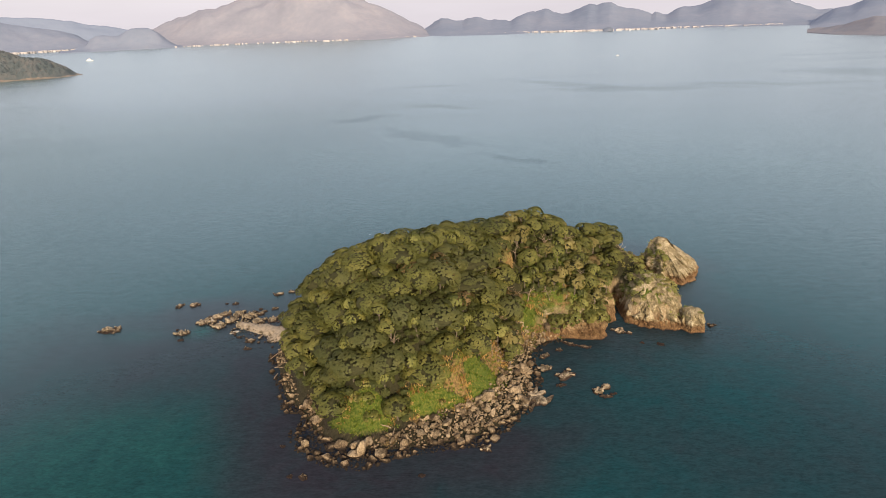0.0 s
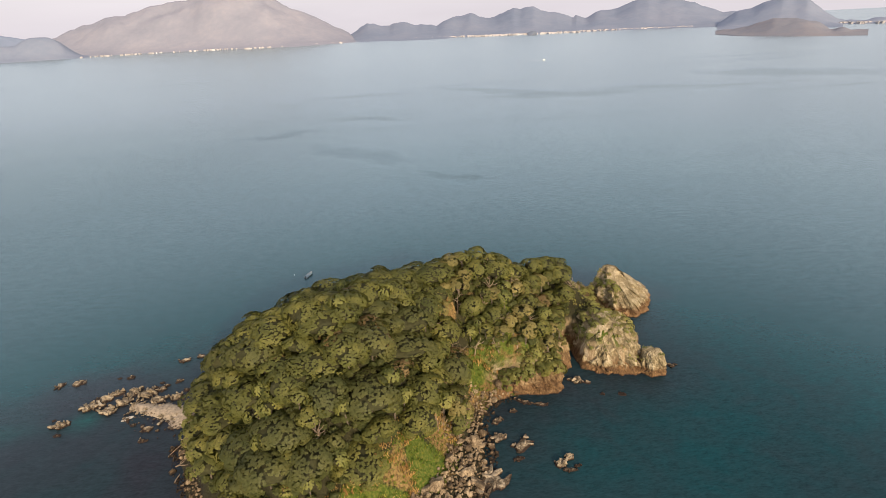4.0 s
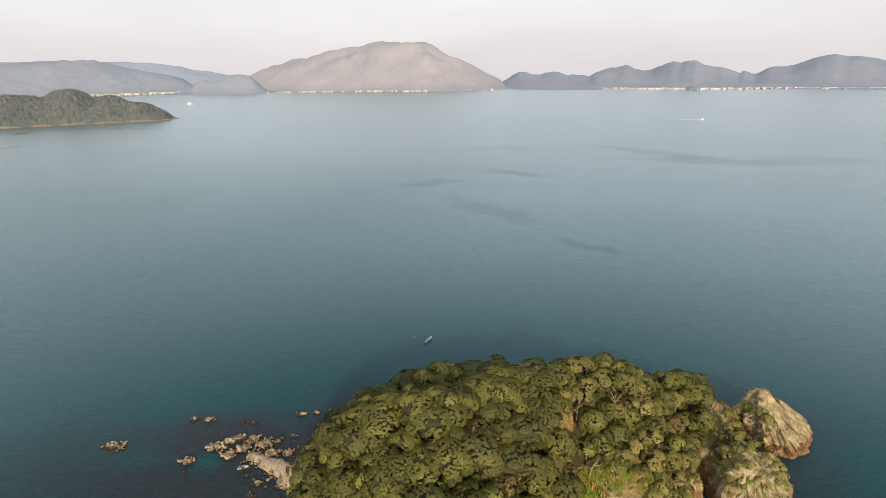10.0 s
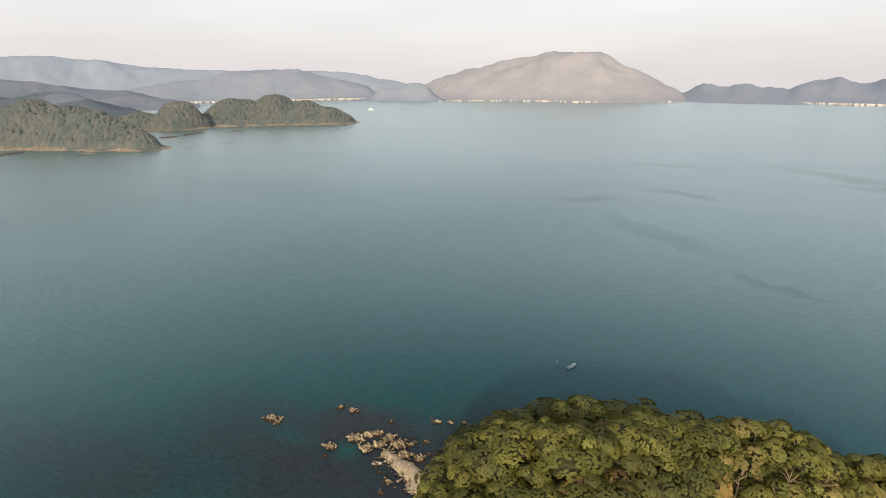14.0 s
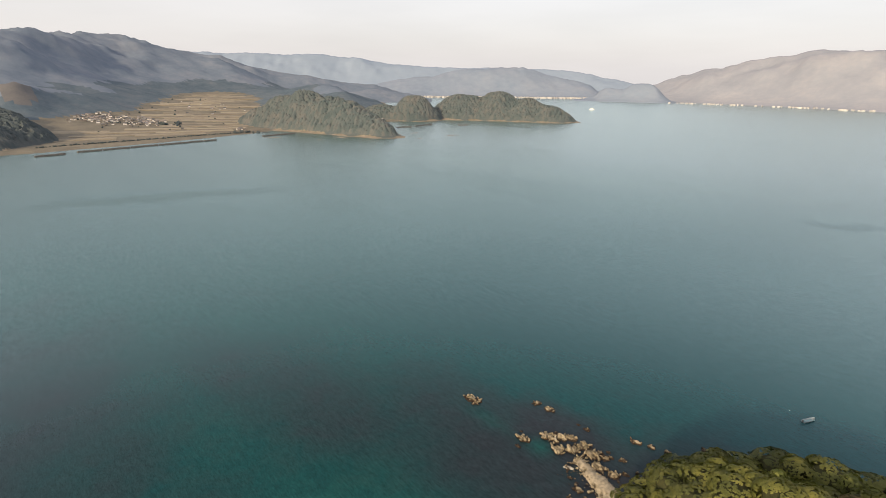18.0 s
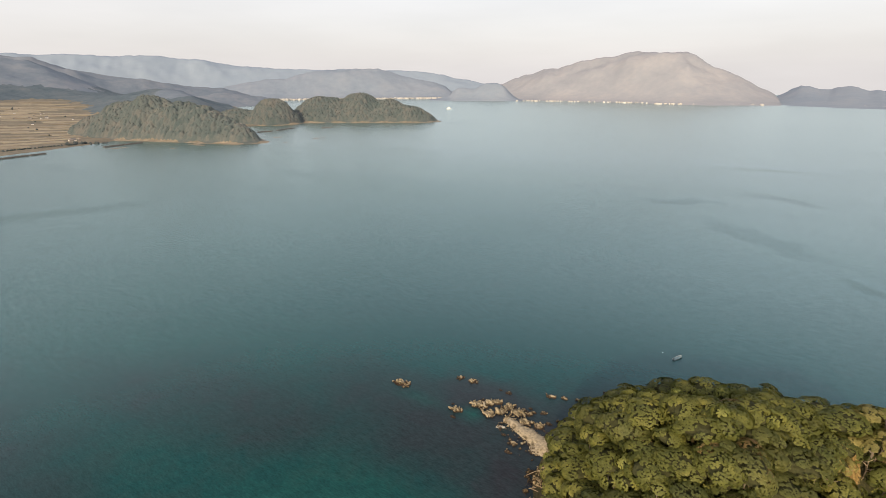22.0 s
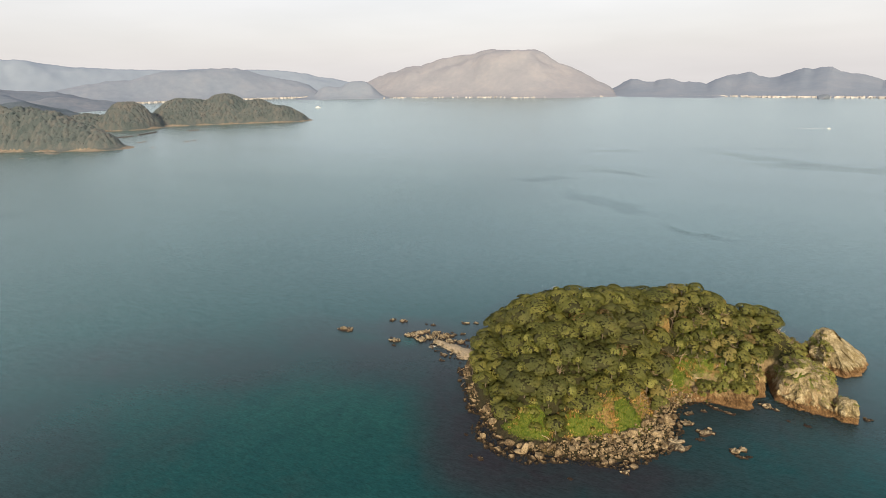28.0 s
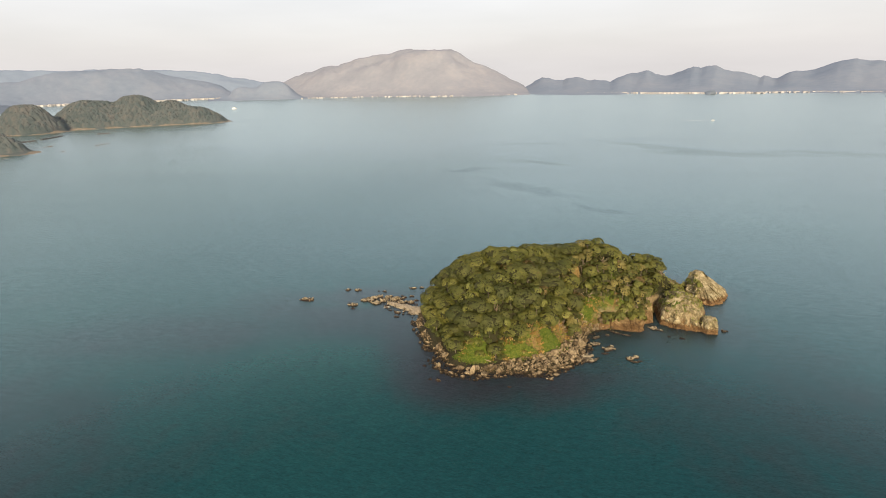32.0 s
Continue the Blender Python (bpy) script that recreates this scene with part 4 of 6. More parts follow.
def build_trees():
    rng = np.random.default_rng(5)
    broad, lumpy, dark, dry = "broad evergreen tree with a domed olive-green crown", "small evergreen tree with a lumpy olive-green crown", "evergreen tree with a dense dark green crown", "evergreen tree with a thin browning crown"
    pale = "small tree with a pale yellow-green crown"
    kinds = [
        (11, 5.4, 8.3, M_LEAF, 420, 0.60, broad), (12, 5.2, 8.5, M_LEAF, 410, 0.64, broad), (17, 5.0, 7.9, M_LEAF_DARK, 380, 0.6, dark),
        (13, 3.9, 8.0, M_LEAF, 270, 0.68, broad), (14, 3.7, 8.2, M_LEAF, 260, 0.7, broad), (15, 3.8, 7.8, M_LEAF_DARK, 260, 0.68, dark),
        (18, 2.6, 8.0, M_LEAF, 140, 0.8, lumpy), (19, 2.5, 7.8, M_SHRUB, 135, 0.85, lumpy), (20, 2.6, 7.7, M_LEAF_DARK, 140, 0.8, dark), (16, 2.6, 7.2, M_LEAF_DRY, 100, 0.8, dry), (21, 2.3, 7.4, M_LEAF_LIGHT, 120, 0.85, pale), (22, 2.0, 6.6, M_LEAF_LIGHT, 105, 0.9, pale),
    ]
    brow = lambda x, y: np.maximum.reduce([1 - ((x - 42) / 17) ** 2 - ((y - 164) / 7) ** 2, 1 - ((x - 27) / 6) ** 2 - ((y - 164) / 7) ** 2, 1 - ((x - 20.8) / 3.6) ** 2 - ((y - 174.5) / 6.5) ** 2])
    ok = lambda x, y: (coast_distance(x, y) > 3.2 + 1.6 * (x < -40) + 3.6 * (x > 14) * (y < 160)) & (ground(x, y) > 2.6) & (lawn(x, y) < 0.05) & (x < 60.5 + 0.2 * (y - 175).clip(0)) & (ground(x, y) > 8.0 * (x > 30) * (y < 170)) & (brow(x, y) < 0)
    # large crowns first, then smaller ones in what room is left
    xs, ys = rng.uniform(-66, 84, 17000), rng.uniform(104, 218, 17000)
    fit = ok(xs, ys)
    inner = coast_distance(xs, ys)
    steps = np.repeat([0, 1, 2], [1500, 3500, 12000])
    places, rad, size = np.empty((0, 2)), np.empty(0), []
    for x, y, d, k in zip(xs[fit], ys[fit], inner[fit], steps[fit]):
        r = (rng.uniform(4.6, 6.2), rng.uniform(3.3, 4.4), rng.uniform(2.1, 3.0) * (0.9 if x > 24 and y < 188 else 1.0))[k]
        if (k == 0 and (x > 18 or d < 9)) or (k == 1 and x > 20 and y < 192 and rng.uniform() < 0.8):
            continue
        if len(places) == 0 or (np.hypot(places[:, 0] - x, places[:, 1] - y) > (0.66 if x > 22 and y < 186 else 0.62) * (rad + r)).all():
            places, rad, size = np.vstack([places, (x, y)]), np.r_[rad, r], size + [k]
    # large western crowns include extra dark ones, shade carried by leaf colour
    pools = [[0, 1, 2, 0, 2], [3, 4, 5, 3, 4, 5], [6, 6, 7, 7, 8, 6, 7, 6, 7, 9]]
    made = {}
    for (x, y), r, k in zip(places, rad, size):
        # eastern slope: lighter growth, with its sunlight also put into paler leaf colours
        sunny = smooth(10, 24, x) * smooth(206, 194, y)
        pick = pools[k][rng.integers(len(pools[k]))]
        if k == 1 and sunny > 0.5:
            pick = (3, 4)[rng.integers(2)]
        if k == 2 and rng.uniform() < 0.8 * sunny:
            pick = (10, 11, 7, 10, 11, 6)[rng.integers(6)]
        if min(math.hypot(x - a, y - b) for a, b in ((-4, 158), (-13, 173), (1, 146), (18, 164))) < 3.4:
            pick, r = 9, min(r, 2.8)
        w = r / kinds[pick][1]
        m = pose(x, y, surface_at(x, y) - 0.3, rng.uniform(-5, 5), rng.uniform(-5, 5), rng.uniform(0, 360)) @ Matrix.Diagonal((w, w, rng.uniform(0.80, 1.14), 1))
        if pick in made:
            copy_thing(made[pick], m)
        else:
            made[pick] = tree_template(*kinds[pick], "wood on the island")
            made[pick].matrix_basis = m
    build_undergrowth(rng, ok)
    # low shrubs along the edges and on the headland
    ok2 = lambda x, y: (coast_distance(x, y) > 1.5) & (ground(x, y) > 3.0) & (lawn(x, y) < 0.3) & ((x > 58) | (coast_distance(x, y) < 9) | (lawn(x, y) > -0.8))
    free = lambda spots, gap: [p for p in spots if ((places - p) ** 2).sum(axis=1).min() > gap**2]
    headland = scatter(rng, 900, 62, 92, 171, 224, 2.3, lambda x, y: (coast_distance(x, y) > 1) & (fbm(x * 0.16, y * 0.16, 0, 133) + 0.014 * (y - 171) - 0.006 * (x - 66) > 0.44))
    stack = scatter(rng, 400, 80, 96, 201, 226, 1.7, lambda x, y: (x < 89.5 + 0.25 * (y - 203)) & (y < 220))
    slope = scatter(rng, 900, 24, 63, 158, 180, 1.75, lambda x, y: (coast_distance(x, y) > 2.0) & (fbm(x * 0.2, y * 0.2, 0, 131) > 0.42) & (lawn(x, y) < 0.2))
    bank = scatter(rng, 300, -44, 18, 106, 146, 2.4, lambda x, y: (lawn(x, y) > -0.7) & (ground(x, y) > 2.6) & (fbm(x * 0.2, y * 0.2, 0, 137) > 0.47) & (lawn(x, y) < 0.45 + 9 * (x < -22)))
    edge = scatter(rng, 5000, -66, 62, 104, 222, 2.8, ok2)
    low = free(headland, 1.4)[:150] + [p for p in free(stack, 1.0) if 1.5 < surface_at(*p) < 9.5][:40]
    chosen = free(slope, 1.9)[:85] + free(bank, 2.0)[:60] + free(edge, 2.6)[:70]
    for k, (mat, words) in enumerate([(M_SHRUB, "low rounded yellow-green shrub on the island slope"), (M_LEAF_LIGHT, "low pale yellow-green shrub on the island slope"), (M_LEAF, "low olive-green shrub on the island slope")]):
        t = thing("shrub", label=words, category="shrub", group="shrubs on the slopes")
        part("crown", crown_mesh("shrub_crown", 41 + k, 1.7, 1.9, mat, 60, 0.75, 0.24, 0.9, 8), t)
        v, f = tube([(0, 0, -0.4), (0.05, 0, 0.5), (0.1, 0.05, 1.1)], [0.09, 0.07, 0.04], 5)
        part("stem", mesh_from("stem", v, f, M_BARK), t)
        plant(t, np.array(chosen[k::3]), rng, 0.5, 1.4, 0.15, 10)
        if k < 2:
            for x, y in low[k::2]:
                w = rng.uniform(0.4, 0.95)
                copy_thing(t, pose(x, y, surface_at(x, y) - 0.1, rng.uniform(-10, 10), rng.uniform(-10, 10), rng.uniform(0, 360)) @ Matrix.Diagonal((w, w, w * 0.85, 1)))


build_trees()


# ---- rocks: boulders of the shore, reefs, the stack and the headland ----
def boulder_meshes(prefix, mat, count, level, seed, squash=0.75):
    rng = np.random.default_rng(seed)
    out = []
    for k in range(count):
        v, f = rock_verts(rng, level, (rng.uniform(0.85, 1.2), rng.uniform(0.7, 1.0), squash * rng.uniform(0.7, 1.1)), 9, 0.07, seed + k, 0.34)
        out.append(mesh_from(prefix, v, f, mat))
    return out


def build_boulders():
    rng = np.random.default_rng(21)
    shapes = boulder_meshes("boulder", M_BOULDER, 9, 3, 60)

    def zone(x, y):
        d = coast_distance(x, y)
        south = (x > -47) & (x < 38) & (y < 163)
        west = (x <= -47) & (y < 160)
        return ((d > -1.8) & (d < 6.5 + 5.5 * smooth(-20, 0, x)) & south) | ((d > -3.0) & (d < 3.0) & west & (fbm(x * 0.25, y * 0.25, 0, 151) > 0.50))

    big = scatter(rng, 2600, -68, 39, 98, 164, 1.75, lambda x, y: zone(x, y) & (fbm(x * 0.3, y * 0.3, 0, 141) > 0.45))[:300]
    for x, y in big:
        tip = math.exp(-((x + 30) / 14) ** 2 - ((y - 107) / 8) ** 2) + math.exp(-((x - 17) / 12) ** 2 - ((y - 128) / 14) ** 2)
        s = (0.7 + 1.3 * rng.uniform() ** 2.0) * (1 + 0.7 * tip * rng.uniform(0.2, 1)) * (0.7 if x < -47 else 1)
        ob = new("boulder", shapes[rng.integers(len(shapes))])
        ob.matrix_basis = pose(x, y, max(ground_at(x, y), -0.3) + 0.35 * s, rng.uniform(-20, 20), rng.uniform(-20, 20), rng.uniform(0, 360)) @ Matrix.Diagonal((s * 1.15, s * 1.15, s, 1))
        tagged(ob, "brown weathered boulder on the stony shore", "boulder", "boulders along the shore")
    small = scatter(rng, 44000, -70, 40, 96, 165, 0.74, lambda x, y: zone(x, y) & (coast_distance(x, y) > -2.5))
    pieces = []
    base = [rock_verts(rng, 2, (1, 0.85, 0.75), 7, 0.06, 80 + k, 0.34) for k in range(6)]
    gz = ground(small[:, 0], small[:, 1])
    for (x, y), z in zip(small, gz):
        v, f = base[rng.integers(6)]
        a, s = rng.uniform(0, 6.28), rng.choice([0.35, 0.45, 0.55, 0.7, 0.9, 1.15], p=[0.18, 0.2, 0.2, 0.18, 0.14, 0.10])
        c, n = math.cos(a) * s, math.sin(a) * s
        pieces.append((np.c_[v[:, 0] * c - v[:, 1] * n + x, v[:, 0] * n + v[:, 1] * c + y, v[:, 2] * s + max(z, -0.25) + 0.12 + 0.25 * s], f))
    ob = part("shingle", mesh_from("shingle", *joined(pieces), M_BOULDER))
    tagged(ob, "grey stones and cobbles between the boulders", "stones", kind="stuff")


build_boulders()


def sea_rock(x, y, sx, sy, h, turn=0.0, seed=1, mat=None, label="jagged brown rock standing in shallow water", name="reef_rock", shards=0):
    """A rock awash, split into tilted angular shards about a low base: h is its height over the water."""
    rng = np.random.default_rng(seed)
    v, f = rock_verts(rng, 3, (1, 1, 1), 16, 0.3, seed)
    low = 0.62 if shards else 1.0
    base = np.c_[v[:, 0] * sx * 0.48, v[:, 1] * sy * 0.48, np.where(v[:, 2] > 0, v[:, 2] * h * low * 1.25, v[:, 2] * 1.2)]
    ob = new(name, mesh_from(name, base, f, mat or M_REEF))
    ob.matrix_basis = pose(x, y, 0, 0, 0, turn)
    for k in range(shards):
        v, f = rock_verts(rng, 2, (1, 1, 1), 9, 0.0, seed + k, 0.28)
        r = min(sx, sy) * rng.uniform(0.16, 0.30)
        a, u = 2.4 * k + rng.uniform(-0.5, 0.5), math.sqrt((k + 0.3) / shards) * 0.44
        v = v * (r * rng.uniform(1.0, 1.7), r * rng.uniform(0.5, 0.9), min(h * rng.uniform(0.45, 0.75), 1.4 * r))
        c, n = math.cos(rng.uniform(0, 3.1)), rng.uniform(-0.5, 0.5)
        b = math.sqrt(1 - c * c)
        v = np.c_[v[:, 0] * c - v[:, 1] * b + u * sx * math.cos(a), v[:, 0] * b + v[:, 1] * c + u * sy * math.sin(a), v[:, 2] + n * v[:, 0] + h * rng.uniform(0.2, 0.5) * (1 - u)]
        part("shard", mesh_from("shard", v, f, mat or M_REEF), ob)
    return tagged(ob, label, "rock", "rocks in the sea")


def build_reefs():
    rows = [
        # x, y, length, breadth, height, turn
        (-136.0, 176.5, 8.5, 4.6, 1.3, 5), (-133.2, 175.2, 3.5, 2.4, 1.0, 40),
        (-105.2, 172.8, 5.2, 4.2, 1.6, 20), (-104.0, 168.0, 2.6, 1.6, 0.6, 0), (-108.6, 175.6, 1.4, 1.1, 0.5, 0),
        (-110.2, 194.8, 4.6, 3.6, 1.2, 10), (-116.2, 194.6, 4.0, 3.0, 1.1, 50),
        (-93.0, 195.0, 3.0, 2.2, 0.8, 0), (-96.8, 195.2, 1.6, 1.3, 0.6, 0),
        (-77.0, 202.2, 5.0, 2.6, 1.1, 15), (-71.6, 204.2, 3.4, 2.4, 1.0, -20), (-66.5, 206.0, 3.0, 2.0, 0.9, 10), (-58.5, 217.0, 2.8, 1.7, 0.8, -30),
        (-74.8, 189.8, 3.0, 2.2, 0.9, 30), (-73.0, 181.0, 5.0, 3.8, 1.6, 10), (-70.5, 184.5, 2.2, 1.6, 0.9, 0),
        (-100.2, 180.6, 6.0, 5.2, 1.9, 30), (-96.6, 183.6, 4.2, 3.4, 2.0, 0), (-93.0, 177.0, 6.0, 4.0, 1.7, -10),
        (-94.0, 186.2, 5.2, 3.6, 1.8, 20), (-89.4, 181.4, 6.0, 4.6, 2.3, 60), (-88.0, 186.8, 4.8, 3.4, 1.9, 10), (-83.2, 184.2, 6.2, 5.0, 2.2, 35),
        (-85.5, 178.0, 4.6, 3.0, 1.5, 70), (-78.4, 180.2, 5.4, 3.6, 1.8, 15),
        (-77.0, 166.2, 4.0, 2.8, 1.0, 15), (-76.4, 161.2, 2.6, 2.0, 0.8, 0), (-82.0, 169.0, 2.0, 1.6, 0.7, 0),
        (34.4, 141.0, 8.0, 5.0, 1.2, 25), (28.5, 144.5, 4.4, 3.6, 1.4, 0), (22.8, 129.2, 9.0, 8.0, 1.4, 20), (32.0, 136.0, 4.0, 2.0, 0.7, 10), (29.5, 151.5, 3.8, 2.8, 1.2, 30),
        (39.6, 158.4, 5.4, 2.2, 0.9, -25), (44.6, 156.4, 5.0, 2.4, 0.8, -15), (35.0, 155.0, 3.0, 2.0, 0.9, 0),
        (59.0, 165.4, 3.4, 3.0, 1.9, 0), (56.9, 166.6, 2.0, 1.8, 1.5, 0), (61.8, 164.3, 3.2, 1.8, 1.0, -20), (59.0, 174.6, 2.4, 2.0, 1.2, 0),
        (64.6, 158.0, 1.8, 1.4, 0.6, 0), (70.8, 156.8, 3.2, 2.0, 0.35, -20), (93.2, 167.8, 3.6, 2.4, 1.0, 10),
        (6.8, 110.0, 3.6, 3.2, 1.2, 0), (-41.0, 101.6, 2.8, 2.2, 0.8, 0), (-44.6, 101.8, 1.8, 1.4, 0.6, 0), (-10.4, 101.2, 1.8, 1.6, 0.3, 0), (-49.5, 112.5, 1.6, 1.4, 0.7, 0),
        (42.6, 132.4, 4.2, 3.2, 2.0, 30), (45.6, 134.2, 3.4, 2.6, 1.8, 60), (44.6, 130.0, 4.4, 1.6, 0.9, -5), (47.0, 131.2, 2.4, 1.3, 0.7, 15),
    ]
    for k, (x, y, a, b, h, turn) in enumerate(rows):
        sea_rock(x, y, a * 1.08, b * 1.05, h * 0.9, turn, 200 + k, shards=4 + int(a * 1.2))
    rng = np.random.default_rng(88)
    for k in range(64):
        u, w = rng.uniform(), rng.normal()
        x, y = (-101 + 23 * u, 180.5 + 5.5 * u + 2.6 * w) if k < 46 else (-71 + 16 * u, 186 + 22 * u + 1.2 * w - 4)
        a = rng.uniform(1.0, 2.8)
        sea_rock(x, y, a * 1.3, a * rng.uniform(0.55, 0.9), rng.uniform(0.5, 1.5), rng.uniform(0, 180), 400 + k, shards=3)
    sea_rock(-96.8, 180.6, 1.9, 1.5, 2.2, 20, 301, M_GUANO, "rock whitened by birds on the reef", "white_rock")
    sea_rock(-85.4, 172.2, 4.6, 2.0, 0.6, 38, 302, M_GUANO, "pale flat rock slab beside the sand spit", "white_rock", 4)
    sea_rock(-27.0, 109.6, 4.4, 3.8, 3.6, 10, 303, M_BOULDER, "large pale rounded boulder on the shore", "large_boulder")
    sea_rock(-43.2, 112.4, 4.2, 3.8, 2.4, 0, 304, M_BOULDER, "large tan boulder at the shore's corner", "large_boulder")
    sea_rock(-15.6, 112.0, 3.6, 3.2, 2.4, 50, 305, M_BOULDER, "large grey boulder on the shingle", "large_boulder")
    sea_rock(17.8, 132.8, 8.0, 4.4, 3.4, 25, 306, M_BOULDER, "long grey boulder at the foot of the bank", "large_boulder")


build_reefs()


# ---- grass, reeds and bare branches ----
def tufts(name, spots, heights, width, lean, seed, mat, blades, label, category):
    """Clumps of upright blades, too many to count."""
    rng = np.random.default_rng(seed)
    V, T = [], []
    for (x, y, z), h in zip(spots, heights):
        n = blades
        base = np.c_[x + rng.normal(scale=width, size=n), y + rng.normal(scale=width, size=n), np.full(n, z - 0.15)]
        a = rng.uniform(0, 2 * math.pi, n)
        side = np.c_[np.cos(a), np.sin(a), np.zeros(n)] * (0.10 + 0.10 * rng.uniform(size=(n, 1)))
        tip = base + np.c_[rng.normal(scale=lean, size=(n, 2)), h * rng.uniform(0.6, 1.15, n)]
        V.append(np.stack([base - side, base + side, tip], axis=1).reshape(-1, 3))
        T.append(np.full(3 * n, rng.uniform()))
    V = np.concatenate(V)
    me = mesh_from(name, V, np.arange(len(V)).reshape(-1, 3), mat)
    attribute(me, "tone", np.concatenate(T))
    tagged(part(name, me), label, category, kind="stuff")


def build_banks():
    rng = np.random.default_rng(77)
    top = lambda p: [(x, y, surface_at(x, y)) for x, y in p]
    green = scatter(rng, 9000, -46, 32, 104, 172, 0.75, lambda x, y: (lawn(x, y) > -0.05) & (ground(x, y) > 1.9))
    tufts("grass", top(green), rng.uniform(0.35, 0.9, len(green)), 0.34, 0.22, 1, M_GRASS, 15, "green and yellowing grass on the bank", "grass")
    edge = scatter(rng, 6000, -46, 34, 104, 172, 1.0, lambda x, y: (lawn(x, y) > -0.55) & (lawn(x, y) < 0.7) & (ground(x, y) > 2.6) & (fbm(x * 0.13, y * 0.13, 0, 91) + 0.1 * rng.normal(size=x.shape) > 0.56 + 0.2 * (x < -20)))
    tufts("dry_reeds", top(edge), rng.uniform(0.6, 1.6, len(edge)), 0.7, 0.35, 2, M_REED, 26, "dry orange-brown reeds along the edge of the wood", "reeds")
    brow = [(x, y, z) for x, y, z in top(scatter(rng, 5000, 30, 106, 158, 228, 0.9, lambda x, y: fbm(x * 0.25, y * 0.25, 0, 95) > 0.40)) if z > 4.5 and x < 90]
    brow = [p for p in brow if abs(surface_at(p[0], p[1] - 0.6) - p[2]) < 1.5]
    tufts("cliff_grass", brow, rng.uniform(0.4, 1.0, len(brow)), 0.35, 0.25, 3, M_SHRUB, 14, "yellow-green grass on the ledges of the cliffs", "grass")


build_banks()


def bare_tree(seed, height, label):
    rng = np.random.default_rng(seed)
    t = thing("bare_tree", label=label, category="tree", group="bare trees in the wood")
    lean = rng.uniform(-1.2, 1.2, 2)
    v, f = tube([(0, 0, -0.5), (lean[0] * 0.3, lean[1] * 0.3, height * 0.45), (lean[0], lean[1], height)], [0.22, 0.16, 0.05], 6)
    part("trunk", mesh_from("trunk", v, f, M_DEADWOOD), t)
    for k in range(7):
        u = rng.uniform(0.35, 0.85)
        p = Vector((lean[0] * u, lean[1] * u, height * u))
        a, r = 2.4 * k + rng.uniform(0, 0.8), rng.uniform(1.2, 2.6)
        q = p + Vector((r * math.cos(a), r * math.sin(a), rng.uniform(0.5, 1.6)))
        m = (p + q) / 2 + Vector((0, 0, rng.uniform(-0.1, 0.4)))
        e = q + Vector((0.7 * math.cos(a + 0.7), 0.7 * math.sin(a + 0.7), 0.5))
        v, f = tube([p, m, q, e], [0.11, 0.09, 0.06, 0.03], 5)
        part("limb", mesh_from("limb", v, f, M_DEADWOOD), t)
    return t


def build_bare_trees():
    rng = np.random.default_rng(44)
    spots = [(19, 167), (45, 194), (34, 187), (22, 178), (17, 172), (24, 182), (30, 179), (36, 180), (31, 173), (44, 183), (27, 188), (49, 182), (40, 170), (20, 166),  (33, 182), (28, 176), (41, 186), (47, 190), (51, 187), (38, 175), (12, 168), (57, 186), (60, 192), (9, 158), (-4, 150), (-18, 130), (26, 170), (34, 170), (45, 176), (66, 196), (11, 143)]
    for k in range(3):
        plant(bare_tree(60 + k, (6.9, 6.2, 6.6)[k], "leafless pale tree among the evergreens"), spots[k::3], rng, 0.85, 1.1, 0.0, 14)


build_bare_trees()


# ---- sand spit and driftwood ----
def build_spit():
    def height(x, y):
        ax, ay, bx, by = -83.5, 178.0, -67.0, 170.5
        k = np.clip(((x - ax) * (bx - ax) + (y - ay) * (by - ay)) / ((bx - ax) ** 2 + (by - ay) ** 2), 0, 1)
        d = np.hypot(x - ax - k * (bx - ax), y - ay - k * (by - ay)) + 5.0 * (fbm(x * 0.3, y * 0.3, 0, 8) - 0.5)
        return np.minimum(1.0 + 0.5 * (fbm(x * 0.5, y * 0.5, 0, 12) - 0.5), 1.2 - 0.13 * np.abs(d) ** 1.7 * (2.1 - 1.6 * k))
    me, V = grid_mesh("sand_spit", np.arange(-98, -56, 0.7), np.arange(154, 192, 0.7), height, M_SAND, keep=lambda x, y, z: z > -0.6)
    tagged(part("sand_spit", me), "pale sand spit joining the reef to the island", "sand", kind="structure")


build_spit()


def build_spit_stones():
    """Loose stones round the edge of the sand and in the shallows beside it."""
    rng = np.random.default_rng(93)
    base = [rock_verts(rng, 2, (1, 0.8, 0.6), 8, 0.1, 120 + k, 0.3) for k in range(5)]
    pieces = []
    for k in range(260):
        u = rng.uniform()
        x, y = -86 + 21 * u + rng.normal(scale=2.2), 179 - 10 * u + rng.normal(scale=4.2)
        v, f = base[rng.integers(5)]
        a, r = rng.uniform(0, 6.28), 0.25 + 0.75 * rng.uniform() ** 2.5
        c, n = math.cos(a) * r, math.sin(a) * r
        pieces.append((np.c_[v[:, 0] * c - v[:, 1] * n + x, v[:, 0] * n + v[:, 1] * c + y, v[:, 2] * r + 0.25 + 0.5 * math.exp(-((y - 179 + 10 * u) / 3.5) ** 2)], f))
    tagged(part("spit_stones", mesh_from("spit_stones", *joined(pieces), M_REEF)), "loose brown and pale stones round the sand spit", "stones", kind="stuff")


build_spit_stones()


